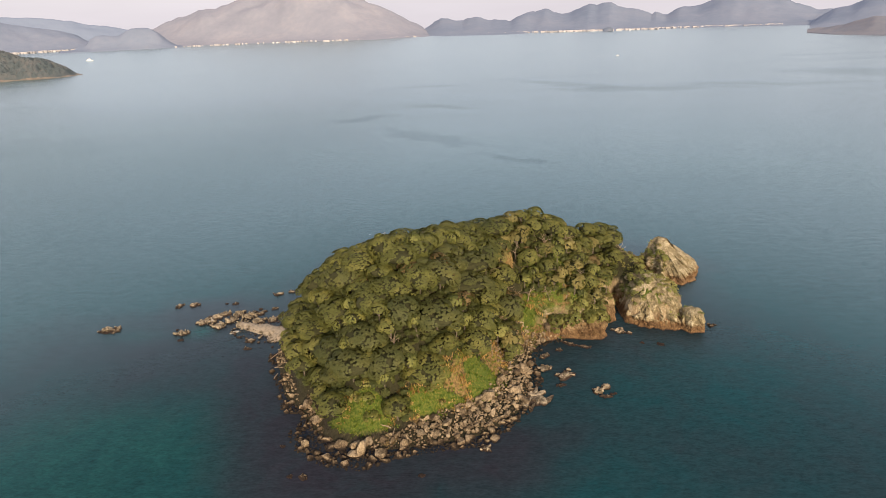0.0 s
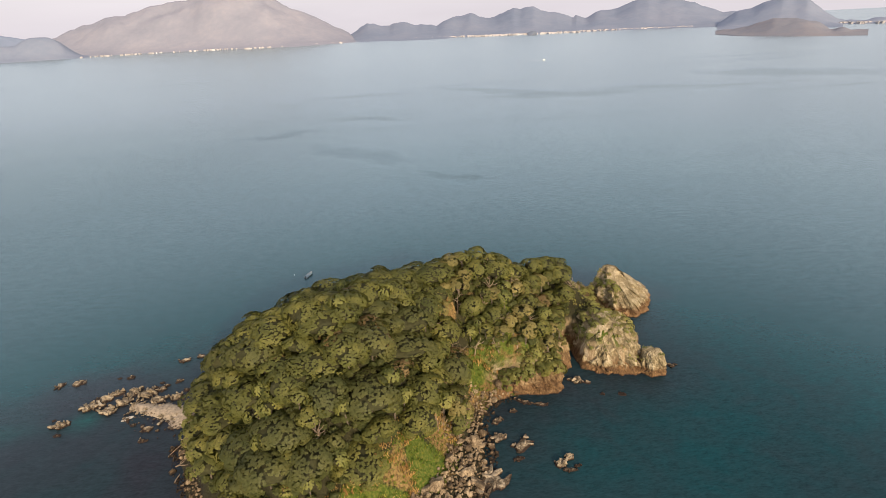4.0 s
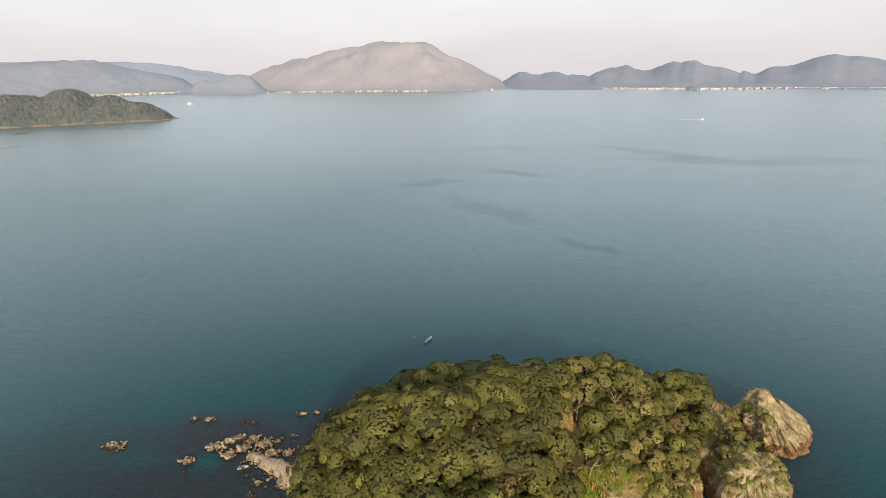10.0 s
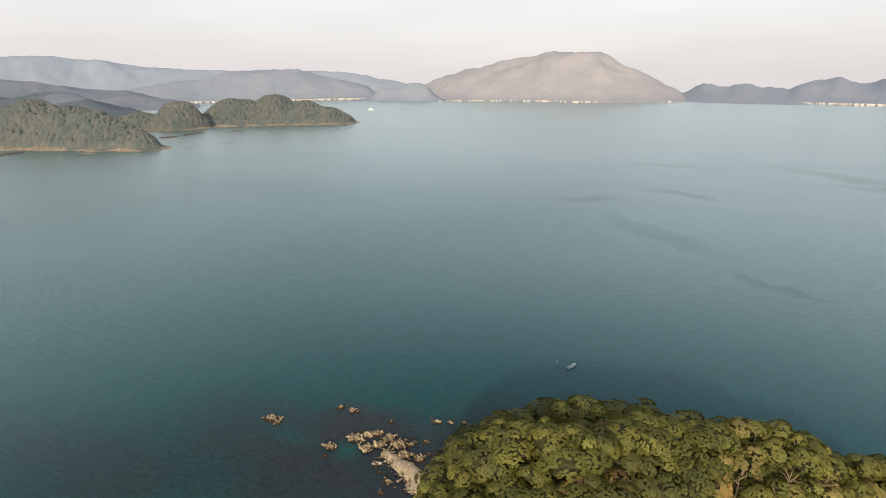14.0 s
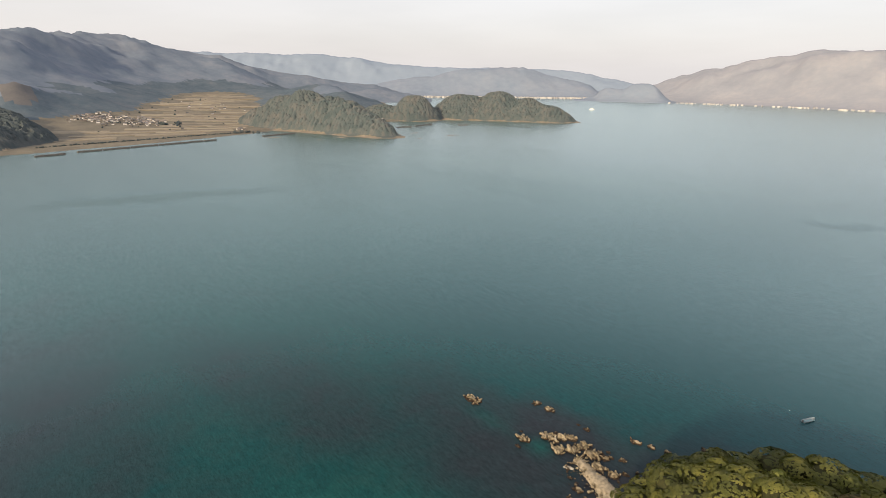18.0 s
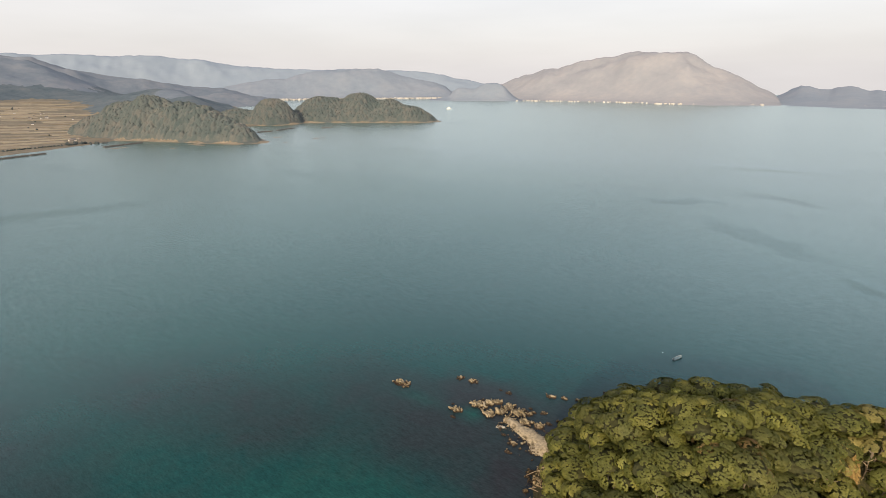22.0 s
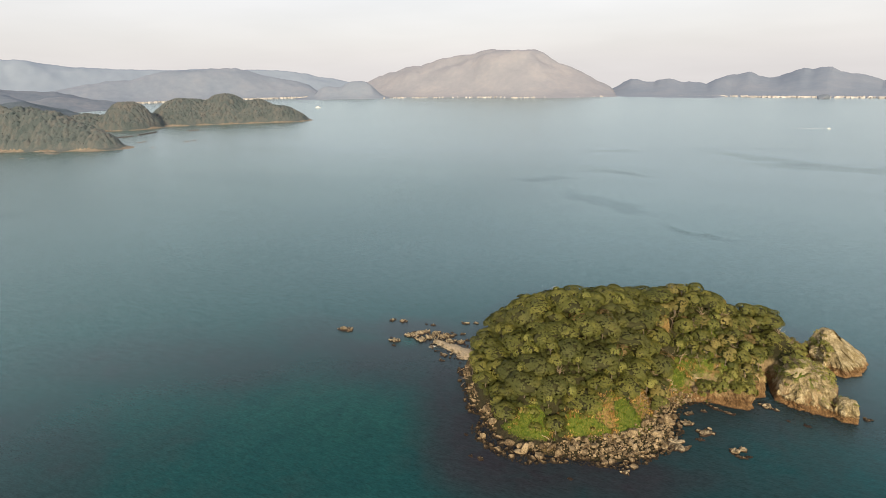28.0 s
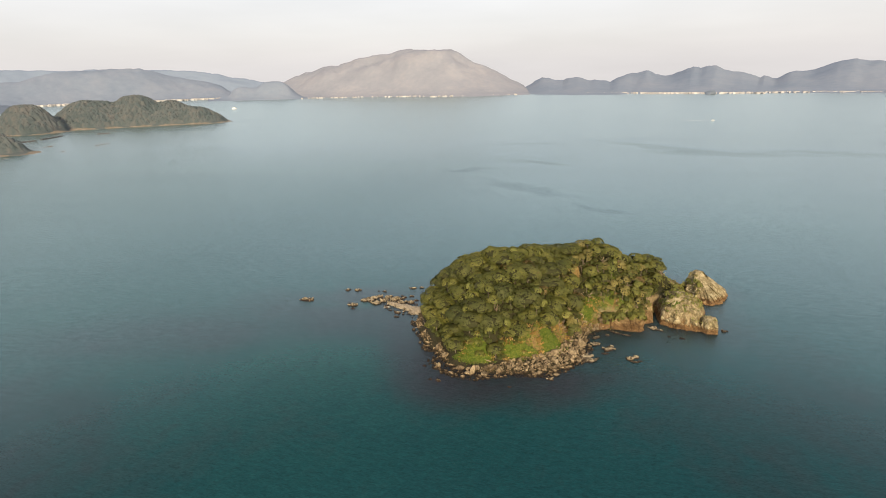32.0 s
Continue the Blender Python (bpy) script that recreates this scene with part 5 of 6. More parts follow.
def build_driftwood():
    rng = np.random.default_rng(31)
    for k in range(22):
        x, y = rng.uniform(-63, -55), rng.uniform(143, 160)
        if k >= 14:
            x = rng.uniform(-22, 6)
            y = 117.5 + 0.18 * (x + 8) + rng.uniform(-1.5, 1.5)
        a, n = rng.uniform(0, math.pi), rng.uniform(1.6, 3.6)
        if k == 0:
            x, y, a, n = -63.5, 156.5, 0.95, 9.0
        bend = rng.uniform(-0.25, 0.25)
        pts = [(-n / 2, 0, 0), (-n / 6, bend, 0.08), (n / 5, bend * 0.4, 0.05), (n / 2, 0, 0.1)]
        r = rng.uniform(0.10, 0.2)
        v, f = tube(pts, [r, r * 0.95, r * 0.8, r * 0.5], 7)
        ob = new("driftwood_log", mesh_from("driftwood_log", v, f, M_DEADWOOD))
        ob.matrix_basis = pose(x, y, max(ground_at(x, y), 0.4) + 0.45, rng.uniform(-8, 8), rng.uniform(-10, 10), math.degrees(a))
        tagged(ob, "bleached driftwood log stranded on the shore", "driftwood", "driftwood on the shore")


build_driftwood()


# ---- moored boat and vessels ----
def build_boat():
    boat = thing("fishing_boat", (-38.8, 266.0, 0), "small grey-blue open fishing boat moored offshore", "boat")
    boat.rotation_euler.z = radians(66)
    st = np.linspace(-1, 1, 15)
    prof = [(0.0, -0.35), (0.55, -0.25), (0.85, 0.25), (1.0, 0.62), (0.9, 0.62), (0.75, 0.2), (0.0, 0.12)]
    V, n = [], 2 * len(prof) - 1
    for s in st:
        w = 0.95 * (1 - max(0, s) ** 2.6 * 0.92) * (1 - 0.12 * max(0, -s))
        rise = 0.35 * max(0, s) ** 2
        ring = [(-px, pz) for px, pz in prof[:0:-1]] + prof
        V += [(s * 3.1, px * w, pz + rise) for px, pz in ring]
    F = [(i * n + j, i * n + (j + 1) % n, (i + 1) * n + (j + 1) % n, (i + 1) * n + j) for i in range(len(st) - 1) for j in range(n)]
    me = mesh_from("hull", V, F, M_BOAT, True)
    part("hull", me, boat)
    v, f = box(-3.08, 0, 0.2, 0.08, 1.6, 0.85)
    part("transom", mesh_from("transom", v, f, M_BOAT), boat)
    v, f = box(-0.2, 0, 0.22, 5.2, 1.35, 0.06)
    part("deck", mesh_from("deck", v, f, M_DECK), boat, "blue-green painted deck")
    for x in (-1.6, 0.1, 1.5):
        v, f = box(x, 0, 0.48, 0.35, 1.5, 0.06)
        part("thwart", mesh_from("thwart", v, f, M_BOAT), boat)
    eng = part("outboard_motor", mesh_from("outboard_motor", *box(-3.25, 0, 0.75, 0.4, 0.4, 0.55), M_METAL), boat, "dark outboard motor")
    part("motor_leg", mesh_from("motor_leg", *box(-3.28, 0, 0.1, 0.16, 0.16, 0.9), M_METAL), eng)
    buoy = new("mooring_buoy", mesh_from("mooring_buoy", ico(2)[0] * (0.22, 0.22, 0.26), ico(2)[1], M_BOAT, True))
    buoy.location = (-46, 268, 0.1)
    tagged(buoy, "small pale mooring buoy afloat", "buoy")


build_boat()


def vessel(name, x, y, length, turn, label, wake=0.0):
    t = thing(name, (x, y, 0), label, "boat")
    t.rotation_euler.z = radians(turn)
    st, b, h = np.linspace(-1, 1, 9), length * 0.13, length * 0.11
    V = []
    for s in st:
        w = b * (1 - max(0, s) ** 2.2 * 0.95)
        V += [(s * length / 2, -w, h), (s * length / 2, -w * 0.7, -0.4), (s * length / 2, w * 0.7, -0.4), (s * length / 2, w, h)]
    F = [(4 * i + j, 4 * i + (j + 1) % 4, 4 * i + 4 + (j + 1) % 4, 4 * i + 4 + j) for i in range(8) for j in range(4)]
    part("hull", mesh_from("hull", V, F, M_HULL), t)
    part("cabin", mesh_from("cabin", *box(-length * 0.08, 0, h * 1.6, length * 0.5, b * 1.5, h * 1.2), M_HULL), t)
    part("bridge", mesh_from("bridge", *box(0.02 * length, 0, h * 2.7, length * 0.22, b * 1.2, h), M_HULL), t)
    v, f = tube([(-0.1 * length, 0, h * 2), (-0.1 * length, 0, h * 5)], [length * 0.012, length * 0.006], 6)
    part("mast", mesh_from("mast", v, f, M_HULL), t)
    if wake:
        v = [(-length / 2, -0.8, 0.05), (-length / 2, 0.8, 0.05), (-length / 2 - wake * 0.4, 1.8, 0.05), (-length / 2 - wake, 0.5, 0.05), (-length / 2 - wake, -0.5, 0.05), (-length / 2 - wake * 0.4, -1.8, 0.05)]
        me = bpy.data.meshes.new("wake")
        me.from_pydata(v, [], [(0, 1, 2, 5), (5, 2, 3, 4)])
        me.materials.append(M_FOAM)
        part("wake", me, t, "thin white wake")


vessel("ferry", -1388, 2168, 24, 20, "white ferry crossing the bay")
vessel("motor_boat", 420, 1405, 8, -8, "white motor boat trailing a wake", 70)


# ---- mainland to the west ----
SHORE_Y = [-700, 45, 150, 344, 506, 579, 700, 860, 923, 1024, 1181, 1250, 1330, 1600, 2070, 2400, 2850, 3300, 4900]
SHORE_X = [-1085, -1120, -1135, -1175, -1226, -1257, -1320, -1335, -1345, -1345, -1330, -1380, -1560, -2150, -2880, -2830, -2850, -2950, -3100]
HILLS = [(-2660, 60, 205, 480, 400), (-3480, 690, 232, 480, 400), (-3050, 310, 110, 400, 240), (-3360, 1240, 128, 420, 330), (-2330, 1380, 62, 300, 260), (-2150, -500, 170, 400, 300),
         (-1880, 170, 66, 150, 90), (-1960, 320, 30, 160, 120), (-1900, 1010, 62, 210, 90), (-1700, 1130, 38, 150, 90), (-2050, 1250, 60, 220, 120)]


def inland(x, y):
    return np.interp(y, SHORE_Y, SHORE_X) - x


def mainland(x, y):
    d = inland(x, y) + 14 * (fbm(x * 0.02, y * 0.02, 0, 5) - 0.5)
    h = np.where(d < 0, 0.12 * d, 2.6 * smooth(0, 25, d) + 0.045 * np.maximum(d - 230, 0) * smooth(3400, 1700, d))
    hill = sum(a * np.exp(-((x - cx) / rx) ** 2 - ((y - cy) / ry) ** 2) for cx, cy, a, rx, ry in HILLS)
    fold = 0.55 + 0.9 * fbm(x * 0.004, y * 0.004, 0, 77, 5)
    hill = np.maximum(hill - 9, 0) * fold
    return h + hill * smooth(20, 120, d) + np.minimum(hill, 6) * (fbm(x * 0.08, y * 0.08, 0, 6) - 0.5) * 2


def build_mainland():
    xs, ys = np.arange(-4300, -1030, 18.0), np.arange(-760, 2350, 18.0)
    me, V = grid_mesh("mainland", xs, ys, mainland, M_PLAIN, keep=lambda x, y, z: z > -4)
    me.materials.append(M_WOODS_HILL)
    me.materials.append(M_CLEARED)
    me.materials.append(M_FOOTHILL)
    z = V[:, 2]
    d = inland(V[:, 0], V[:, 1])
    wooded = z > 8.0 + 0.045 * np.maximum(d - 230, 0)
    fv = np.empty(len(me.loops), np.int32)
    me.loops.foreach_get("vertex_index", fv)
    cleared = (np.abs(V[:, 0] + 1850) < 90) & (np.abs(V[:, 1] - 172) < 45) & (z > 46 + 0.45 * np.abs(V[:, 1] - 172))
    index = wooded[fv.reshape(-1, 4)].sum(axis=1).clip(0, 2) // 2
    # lower, nearer slopes get the colour with less haze in it
    near = (z < 74 + 60 * (fbm(V[:, 0] / 160, V[:, 1] / 160, 0, 41) - 0.5) + 0.03 * np.maximum(d - 600, 0))[fv.reshape(-1, 4)].sum(axis=1) > 2
    index = np.where((index == 1) & near, 3, index)
    me.polygons.foreach_set("material_index", np.where(cleared[fv.reshape(-1, 4)].sum(axis=1) > 2, 2, index))
    land = part("mainland", me)
    tagged(land, "coastal plain with stubble fields below hazy wooded hills", "land", kind="structure")
    # stubble parcels
    rng = np.random.default_rng(8)
    for i in range(33):
        for j in range(5):
            cx, cy = -1300 - 45 * i, 214 + 176 * j + 6 * i + 60 * (i % 3)
            if rng.uniform() < 0.12:
                continue
            w, l = rng.uniform(26, 44), rng.uniform(120, 172)
            xs_, ys_ = np.array([-w, w, w, -w]) / 2, np.array([-l, -l, l, l]) / 2
            a = radians(-14)
            px, py = cx + xs_ * math.cos(a) - ys_ * math.sin(a), cy + xs_ * math.sin(a) + ys_ * math.cos(a)
            hz = mainland(px, py)
            if (hz > 7.0 + 0.045 * np.maximum(inland(px, py) - 230, 0)).any() or inland(px, py).min() < 45 or (-1830 < cx < -1500 and cy < 430):
                continue
            top = np.c_[px, py, hz + 0.7]
            v = np.concatenate([top, top - (0, 0, 3)])
            f = [(0, 1, 2, 3), (0, 4, 5, 1), (1, 5, 6, 2), (2, 6, 7, 3), (3, 7, 4, 0)]
            part("field_parcel", mesh_from("field_parcel", v, f, M_STRAW), land)


build_mainland()


def wooded_hill(name, bumps, x0, x1, y0, y1, step, label, mat, tall=10.5):
    """A promontory under trees, with a fringe of bare rock at the water."""
    def height(x, y):
        parts = []
        for cx, cy, a, rx, ry, t in bumps:
            u = ((x - cx) * math.cos(t) + (y - cy) * math.sin(t)) / rx
            w = (-(x - cx) * math.sin(t) + (y - cy) * math.cos(t)) / ry
            parts.append(a * (1.12 * np.exp(-1.35 * (u * u + w * w) ** 1.35) - 0.21))
        h = 5.0 * np.log(np.sum(np.exp(np.array(parts) / 5.0), axis=0))
        h = h * (1 + 0.35 * (fbm(x * 0.014, y * 0.014, 0, 4) - 0.5)) + 5 * (fbm(x * 0.03, y * 0.03, 0, 24) - 0.5)
        h = np.where(h < 0, h * 0.4, h)
        near, _ = cells(x, y, 8.5)
        crowns = tall * (1 - 1.2 * near**2) + 3 * (vnoise(x / 3.0, y / 3.0, 0, 9) - 0.5) + 8 * (fbm(x * 0.02, y * 0.02, 0, 14) - 0.5)
        return h + crowns * smooth(3, 9, h)
    me, V = grid_mesh(name, np.arange(x0, x1, step), np.arange(y0, y1, step), height, mat, keep=lambda x, y, z: z > -2, shade=False)
    me.materials.append(M_SHORE_ROCK)
    attribute(me, "tone", cells(V[:, 0], V[:, 1], 8.5)[1])
    fv = np.empty(len(me.loops), np.int32)
    me.loops.foreach_get("vertex_index", fv)
    low = (V[:, 2] < 3.0 + 9 * (vnoise(V[:, 0] / 22, V[:, 1] / 22, 0, 2) - 0.4))[fv.reshape(-1, 4)].all(axis=1)
    me.polygons.foreach_set("material_index", low.astype(np.int32))
    tagged(part(name, me), label, "hill", kind="structure")


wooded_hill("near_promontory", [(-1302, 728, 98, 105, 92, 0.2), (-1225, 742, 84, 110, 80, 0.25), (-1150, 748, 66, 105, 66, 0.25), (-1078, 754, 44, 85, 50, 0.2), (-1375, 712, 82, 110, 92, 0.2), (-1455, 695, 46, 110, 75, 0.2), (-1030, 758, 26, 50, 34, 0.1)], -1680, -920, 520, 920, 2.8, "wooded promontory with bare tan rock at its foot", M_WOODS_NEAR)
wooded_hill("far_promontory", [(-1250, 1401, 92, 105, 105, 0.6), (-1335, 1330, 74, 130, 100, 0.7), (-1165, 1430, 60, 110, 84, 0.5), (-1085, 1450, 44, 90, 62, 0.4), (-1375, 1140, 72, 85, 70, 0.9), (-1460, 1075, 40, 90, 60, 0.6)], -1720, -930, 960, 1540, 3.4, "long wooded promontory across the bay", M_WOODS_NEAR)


wooded_hill("western_foothill", [(-1520, 30, 74, 140, 110, 0.2), (-1440, -130, 110, 170, 130, 0.3), (-1630, 80, 62, 120, 90, 0.1), (-1390, 92, 60, 150, 84, 0.3), (-1270, 30, 50, 110, 90, 0.3)], -1760, -1080, -420, 230, 4.0, "shaded, hazy wooded foothill beside the coastal plain", M_WOODS_SHADE)


def build_breakwaters():
    rows = [(-1081, 143, 44, 105), (-1103, 202, 38, 101.6), (-1112, 245, 44, 101.6), (-1122, 293, 48, 101.6), (-1132, 341, 44, 101.6), (-1141, 385, 40, 101.6), (-1148, 421, 26, 101.6),
            (-1170, 563, 44, 101), (-1179, 608, 40, 101), (-1169, 939, 44, 82), (-1183, 1021, 78, 104), (-1125, 1118, 30, 60)]
    for x, y, n, turn in rows:
        v, f = box(0, 0, 0.4, n, 8, 4.0)
        v = np.array(v)
        v[:, 1] *= np.where(v[:, 2] > 0.4, 0.5, 1.0)
        ob = new("breakwater", mesh_from("breakwater", v, f, M_CONCRETE))
        ob.matrix_basis = pose(x, y, 0, 0, 0, turn)
        tagged(ob, "low grey concrete breakwater off the beach", "breakwater", "breakwaters along the beach")


build_breakwaters()


def build_village():
    rng = np.random.default_rng(17)
    v, f = box(0, 0, 2.6, 11, 8, 5.6)
    wall = mesh_from("wall", v, f, M_WALL)
    rv = [(-6, -4.8, 5.3), (6, -4.8, 5.3), (6, 4.8, 5.3), (-6, 4.8, 5.3), (-5.4, 0, 8.4), (5.4, 0, 8.4)]
    me = bpy.data.meshes.new("roof")
    me.from_pydata(rv, [], [(0, 1, 5, 4), (2, 3, 4, 5), (1, 2, 5), (3, 0, 4), (3, 2, 1, 0)])
    me.materials.append(M_ROOF)
    house = thing("house", label="small pale house with a grey tiled roof", category="house", group="village on the plain")
    part("wall", wall, house)
    part("roof", me, house)
    places = []
    for n, (cx, cy, rx, ry) in ((150, (-1700, 325, 130, 62)), (110, (-1590, 400, 105, 50)), (46, (-2350, 480, 330, 70)), (6, (-1330, 560, 40, 25)), (14, (-1415, 1010, 50, 60)), (24, (-2100, 690, 420, 220))):
        for _ in range(n):
            places.append((cx + rx * rng.normal() * 0.5, cy + ry * rng.normal() * 0.5))
    first = True
    for x, y in places:
        z = float(mainland(np.array([x]), np.array([y]))[0])
        if z < 1 or z > 7.5 + 0.045 * max(0, float(inland(np.array([x]), np.array([y]))[0]) - 230):
            continue
        s = rng.uniform(0.55, 1.05)
        m = pose(x, y, z, 0, 0, rng.choice([-14, 76]) + rng.uniform(-8, 8)) @ Matrix.Diagonal((s, s, s, 1))
        if first:
            house.matrix_basis, first = m, False
        else:
            copy_thing(house, m)


build_village()


def build_coastal_trees():
    """Dark windbreaks along the beach and between the fields."""
    rng = np.random.default_rng(52)
    pieces = []
    rows = [(-1190, 135 + 1.35 * k, 2.0) for k in range(300)] + [(-1480 - 2.5 * k, 455 + 0.8 * k, 3.6) for k in range(36)] + [(-1545 + 2 * k, 430 + 0.6 * k, 4.5) for k in range(16)] + [(-1600 + 3 * k, 330 + 3 * k, 3.0) for k in range(20)]
    rows += [(-1270 + 2 * k, 520 + 3.6 * k, 4.0) for k in range(26)]
    rows += [(rng.uniform(-2600, -1400), rng.uniform(230, 820), 3.6) for _ in range(60)]
    for x, y, r in rows:
        x, y = x + rng.normal(scale=2.5) - (0.17 * (y - 150) if x > -1200 else 0), y + rng.normal(scale=3)
        if rng.uniform() < 0.2:
            continue
        z = float(mainland(np.array([x]), np.array([y]))[0])
        if z > 7.0 + 0.045 * max(float(inland(x, y)) - 230, 0):
            continue
        v, f = ico(1)
        s = r * rng.uniform(0.5, 1.0)
        q = v * 1.7 + x
        w = v * (s * (0.65 + 0.7 * fbm(q[:, 0], q[:, 1], q[:, 2], 7)))[:, None] + (x, y, z + 0.6 * s)
        pieces.append((w, f))
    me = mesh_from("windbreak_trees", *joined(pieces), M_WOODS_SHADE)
    attribute(me, "tone", np.repeat(rng.uniform(0, 0.5, len(pieces)), len(ico(1)[0])))
    tagged(part("windbreak_trees", me), "dark windbreak trees along the beach and fields", "trees", kind="stuff")


build_coastal_trees()


# ---- distant ranges round the bay ----
def ridge(name, azimuths, heights, base, rise, mat, label, step=0.22, seed=1, rough=0.25):
    """A range seen across the bay: crest heights by bearing (degrees from the y axis); base is its shore's distance by bearing."""
    az = np.arange(azimuths[0], azimuths[-1] + step, step)
    crest = np.interp(az, azimuths, heights)
    b = np.interp(az, [p[0] for p in base], [p[1] for p in base])
    ks = np.r_[np.linspace(-0.04, 1, 26), np.linspace(1.08, 1.6, 6)]
    A, K = (v.ravel() for v in np.meshgrid(az, ks, indexing="ij"))
    H, B = np.repeat(crest, len(ks)), np.repeat(b, len(ks))
    R = np.minimum(B + K * rise, 4930)
    x, y = R * np.sin(np.radians(A)), R * np.cos(np.radians(A))
    up = np.clip(K, 0, 1)
    body = 0.35 * up + 0.65 * smooth(0.05, 1.0, up)
    body = np.where(K > 1, 1 - 0.9 * smooth(1, 1.6, K), body)
    spurs = (fbm(x / 260, y / 260, 0, seed, 5) - 0.5) * 2
    z = H * body * (1 + rough * spurs * smooth(0, 0.4, up) * (1 - 0.75 * smooth(0.75, 1, up))) + 3.0 * (up > 0.01) + 9 * (fbm(x / 40, y / 40, 0, seed + 4, 3) - 0.5) * smooth(0.05, 0.3, up)
    z = z + 9 * (fbm(A * 1.6, K * 0, 0, seed + 8, 4) - 0.5) * smooth(0.5, 1, up)
    z = np.where(K < 0, -4, z)
    tagged(part(name, mesh_from(name, np.c_[x, y, z], grid_faces(len(az), len(ks)), mat, True)), label, "mountain", kind="structure")


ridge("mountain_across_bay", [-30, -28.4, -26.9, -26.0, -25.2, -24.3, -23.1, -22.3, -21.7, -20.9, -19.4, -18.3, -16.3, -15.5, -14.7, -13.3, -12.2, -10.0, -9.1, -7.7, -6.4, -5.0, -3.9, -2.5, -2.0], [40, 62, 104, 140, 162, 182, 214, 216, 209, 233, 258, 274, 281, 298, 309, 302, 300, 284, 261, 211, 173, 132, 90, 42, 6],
      [(-30, 3900), (-20, 3600), (-13.6, 3370), (-7.6, 3200), (-2.0, 3350)], 620, M_MOUNTAIN, "hazy bare brown winter mountain across the bay", seed=3, rough=0.36)
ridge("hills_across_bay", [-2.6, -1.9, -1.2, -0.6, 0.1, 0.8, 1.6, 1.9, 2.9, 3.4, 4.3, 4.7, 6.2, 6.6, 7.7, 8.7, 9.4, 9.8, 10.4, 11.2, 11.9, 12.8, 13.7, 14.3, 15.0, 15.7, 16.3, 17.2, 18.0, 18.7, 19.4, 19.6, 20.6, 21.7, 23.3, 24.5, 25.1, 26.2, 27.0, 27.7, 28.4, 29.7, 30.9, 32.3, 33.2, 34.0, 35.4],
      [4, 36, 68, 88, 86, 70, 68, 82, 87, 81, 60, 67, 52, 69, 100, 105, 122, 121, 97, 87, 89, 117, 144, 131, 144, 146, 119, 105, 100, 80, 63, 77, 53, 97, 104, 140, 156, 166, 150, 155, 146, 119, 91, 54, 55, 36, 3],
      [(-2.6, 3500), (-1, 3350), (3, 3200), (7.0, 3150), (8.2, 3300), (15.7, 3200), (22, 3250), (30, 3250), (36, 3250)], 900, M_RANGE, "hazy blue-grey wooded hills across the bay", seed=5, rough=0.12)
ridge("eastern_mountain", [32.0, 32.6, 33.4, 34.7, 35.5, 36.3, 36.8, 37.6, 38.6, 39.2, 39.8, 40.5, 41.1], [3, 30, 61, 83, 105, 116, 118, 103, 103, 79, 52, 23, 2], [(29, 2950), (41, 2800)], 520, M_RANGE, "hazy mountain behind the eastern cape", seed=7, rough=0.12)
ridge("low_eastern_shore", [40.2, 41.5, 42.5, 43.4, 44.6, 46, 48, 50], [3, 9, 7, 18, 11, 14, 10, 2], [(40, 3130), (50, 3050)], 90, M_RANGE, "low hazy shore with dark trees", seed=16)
ridge("eastern_cape", [31.9, 32.7, 33.6, 34.4, 35.3, 36.3, 37.4, 38.6, 39.5, 40.1, 40.5, 40.9, 41.3, 41.7, 42.3, 42.9], [2, 7, 13, 21, 34, 44, 45, 43, 30, 14, 5, 13, 15, 5, 2, 1], [(31.8, 2480), (33.5, 2330), (36, 2240), (38, 2200), (43, 2190)], 230, M_CAPE, "low hazy brown wooded cape with a rocky spit", seed=8)
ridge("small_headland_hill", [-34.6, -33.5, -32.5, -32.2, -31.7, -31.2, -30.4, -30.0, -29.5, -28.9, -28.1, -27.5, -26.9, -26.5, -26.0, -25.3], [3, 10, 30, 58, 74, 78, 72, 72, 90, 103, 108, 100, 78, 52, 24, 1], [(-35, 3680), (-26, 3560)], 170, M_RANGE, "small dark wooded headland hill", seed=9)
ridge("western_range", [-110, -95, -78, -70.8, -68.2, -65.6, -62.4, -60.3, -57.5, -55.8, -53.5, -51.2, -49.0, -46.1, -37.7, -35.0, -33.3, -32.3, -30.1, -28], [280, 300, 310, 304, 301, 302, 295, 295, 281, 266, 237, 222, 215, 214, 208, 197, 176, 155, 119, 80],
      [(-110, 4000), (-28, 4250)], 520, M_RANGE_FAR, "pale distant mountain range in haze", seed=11)
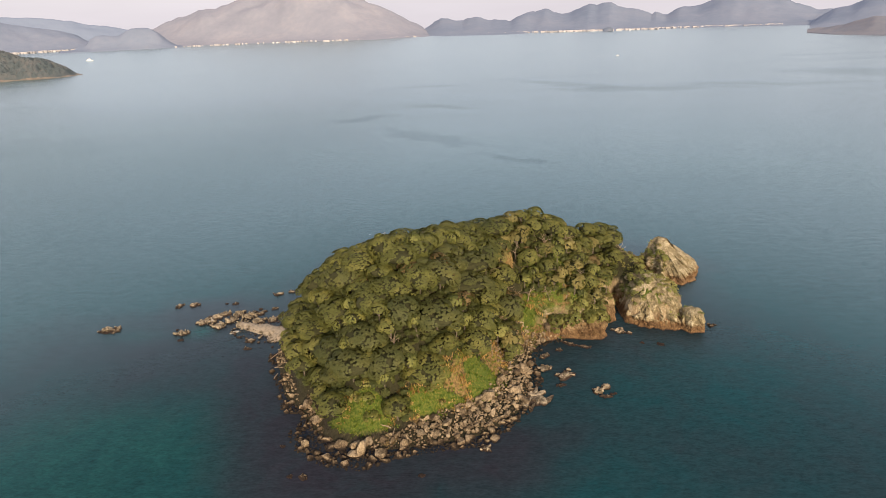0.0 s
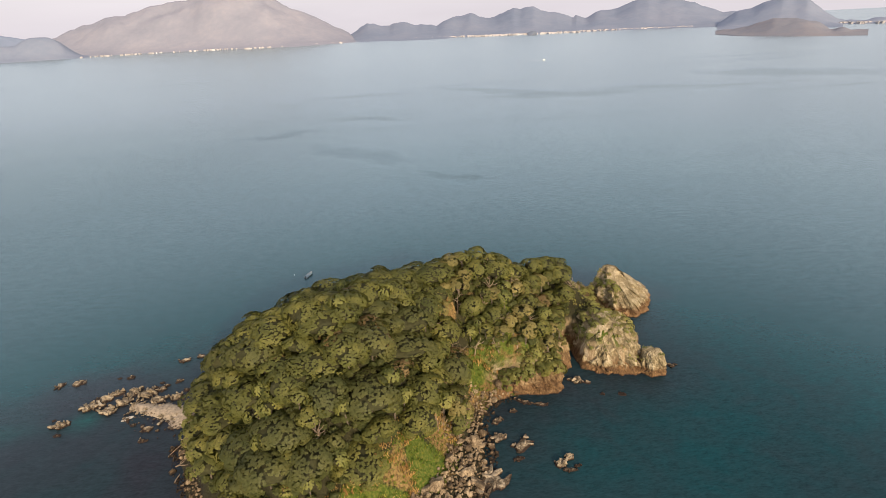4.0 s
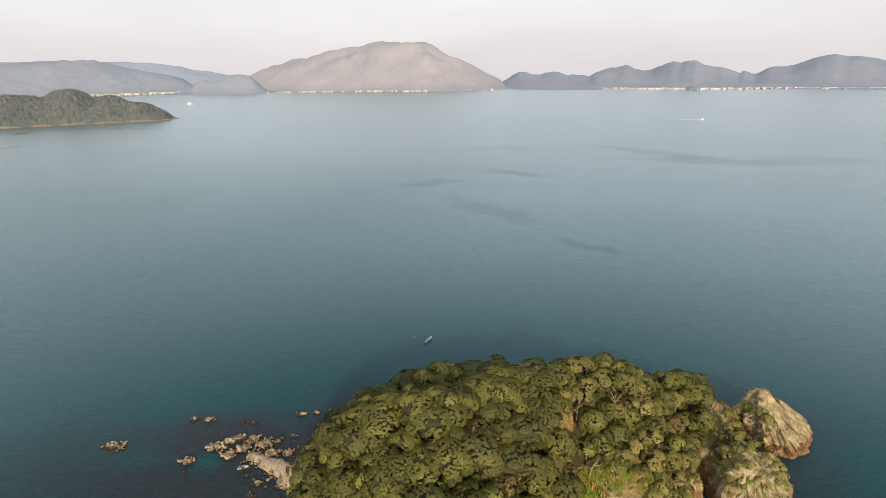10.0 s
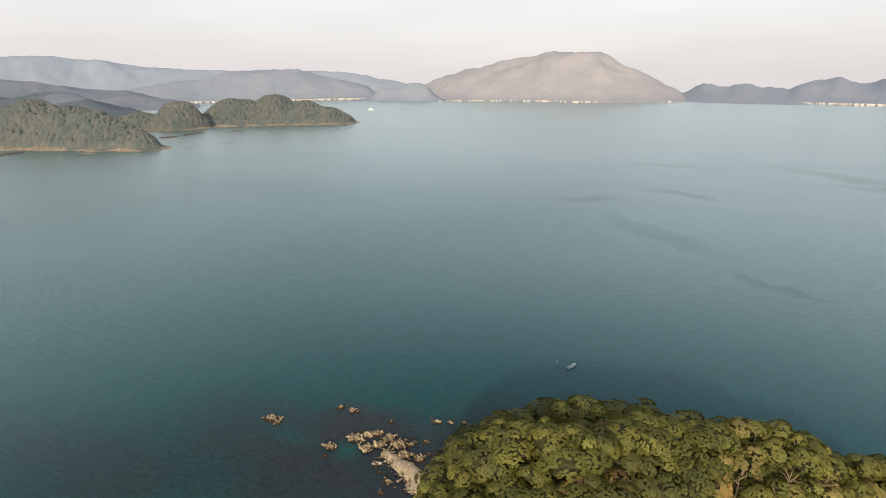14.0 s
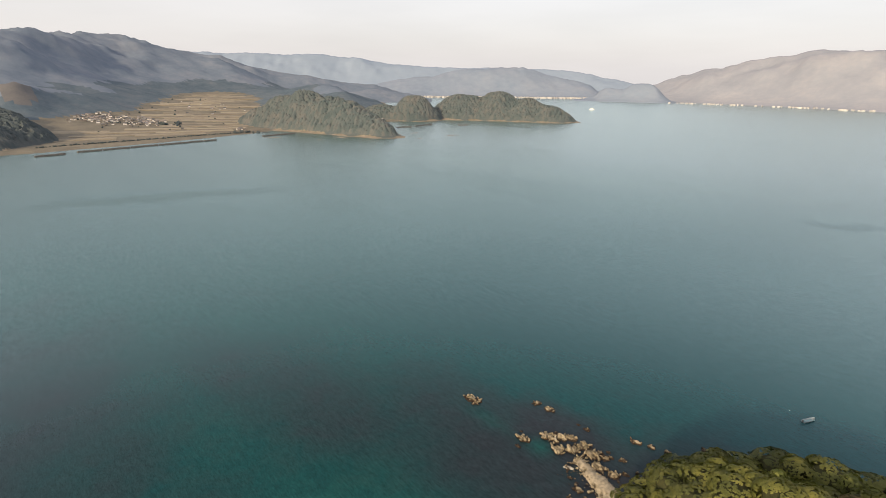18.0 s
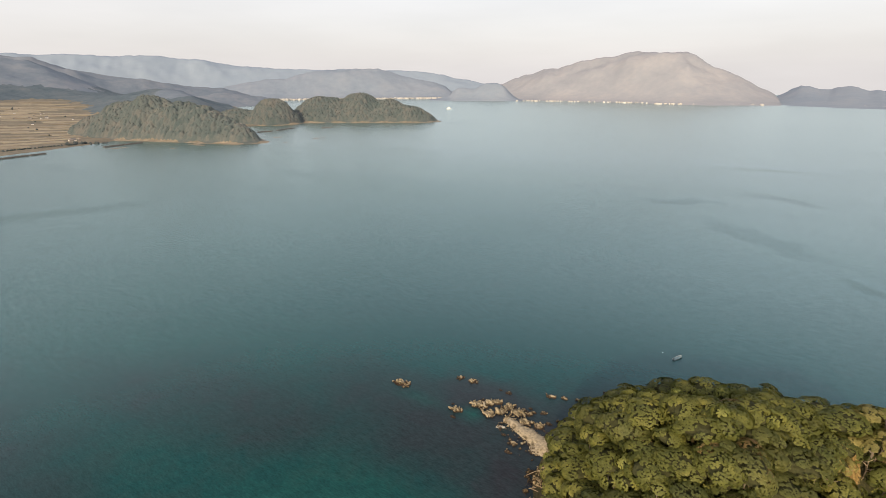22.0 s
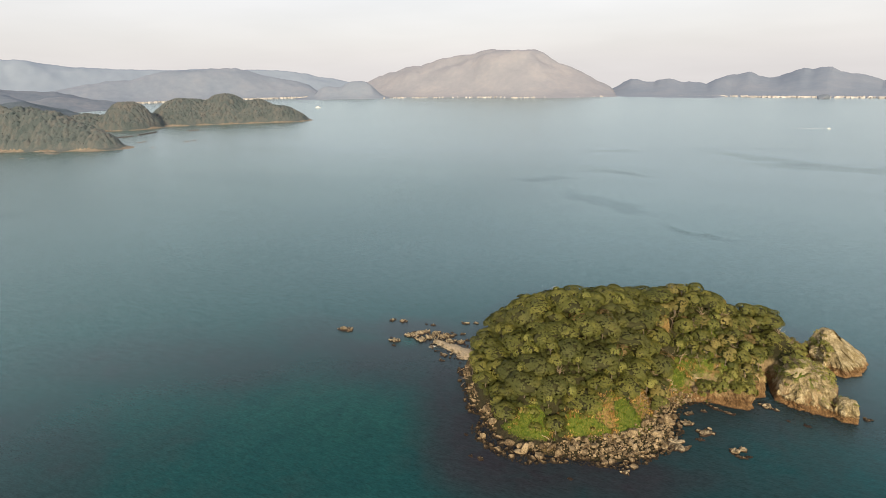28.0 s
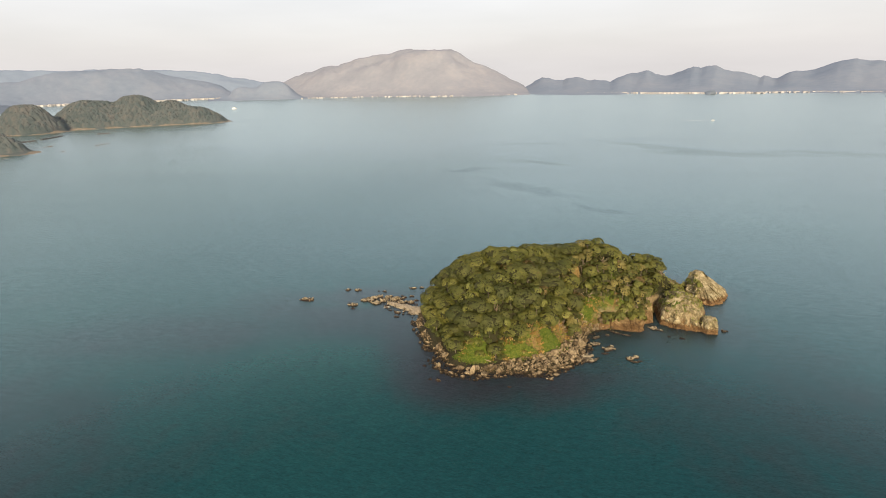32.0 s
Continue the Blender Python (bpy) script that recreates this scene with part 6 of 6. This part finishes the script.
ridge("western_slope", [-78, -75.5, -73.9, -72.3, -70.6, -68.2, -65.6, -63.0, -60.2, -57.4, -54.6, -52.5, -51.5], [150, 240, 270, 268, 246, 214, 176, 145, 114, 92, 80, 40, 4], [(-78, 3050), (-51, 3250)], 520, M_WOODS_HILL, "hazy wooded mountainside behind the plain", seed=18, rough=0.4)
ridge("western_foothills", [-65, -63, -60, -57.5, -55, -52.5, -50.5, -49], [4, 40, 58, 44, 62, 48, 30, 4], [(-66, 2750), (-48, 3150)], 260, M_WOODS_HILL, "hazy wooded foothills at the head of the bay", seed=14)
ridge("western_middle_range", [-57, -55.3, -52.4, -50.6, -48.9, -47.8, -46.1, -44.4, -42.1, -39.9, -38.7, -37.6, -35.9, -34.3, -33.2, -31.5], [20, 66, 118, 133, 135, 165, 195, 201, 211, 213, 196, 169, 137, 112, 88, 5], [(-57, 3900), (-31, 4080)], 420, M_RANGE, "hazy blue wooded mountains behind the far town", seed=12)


# ---- far towns along the shores ----
def town(name, arcs, seed, label):
    rng = np.random.default_rng(seed)
    pieces = []
    for a0, a1, r0, r1, count, size in arcs:
        for _ in range(count):
            k = rng.uniform()
            a, r = radians(a0 + (a1 - a0) * k), r0 + (r1 - r0) * k + rng.uniform(0, 60)
            w, d, h = size * rng.uniform(0.5, 1.7), size * rng.uniform(0.5, 1.2), size * rng.uniform(0.25, 0.5)
            pieces.append(box(r * math.sin(a), r * math.cos(a), h / 2 + 2, w, d, h + 4))
    tagged(part(name, mesh_from(name, *joined(pieces), M_TOWN)), label, "town", kind="stuff")


town("town_across_bay", [(3.2, 10, 3325, 3235, 60, 9), (10, 20, 3200, 3170, 130, 10), (20, 30, 3240, 3290, 90, 10), (-26, -13, 3560, 3335, 60, 8), (-12.5, -3.2, 3215, 3300, 46, 8), (41, 44.5, 3120, 3090, 40, 12)], 3, "pale buildings strung along the far shore")
town("town_at_bay_head", [(-54, -44, 3830, 3930, 150, 15), (-44, -33, 3930, 4030, 130, 14), (-62, -54, 3300, 3500, 24, 12)], 4, "pale town at the head of the bay")


def build_small_isle():
    sea_rock(830, 2998, 70, 36, 16, 0, 400, M_WOODS_HILL, "small wooded islet near the far shore", "wooded_islet")


build_small_isle()
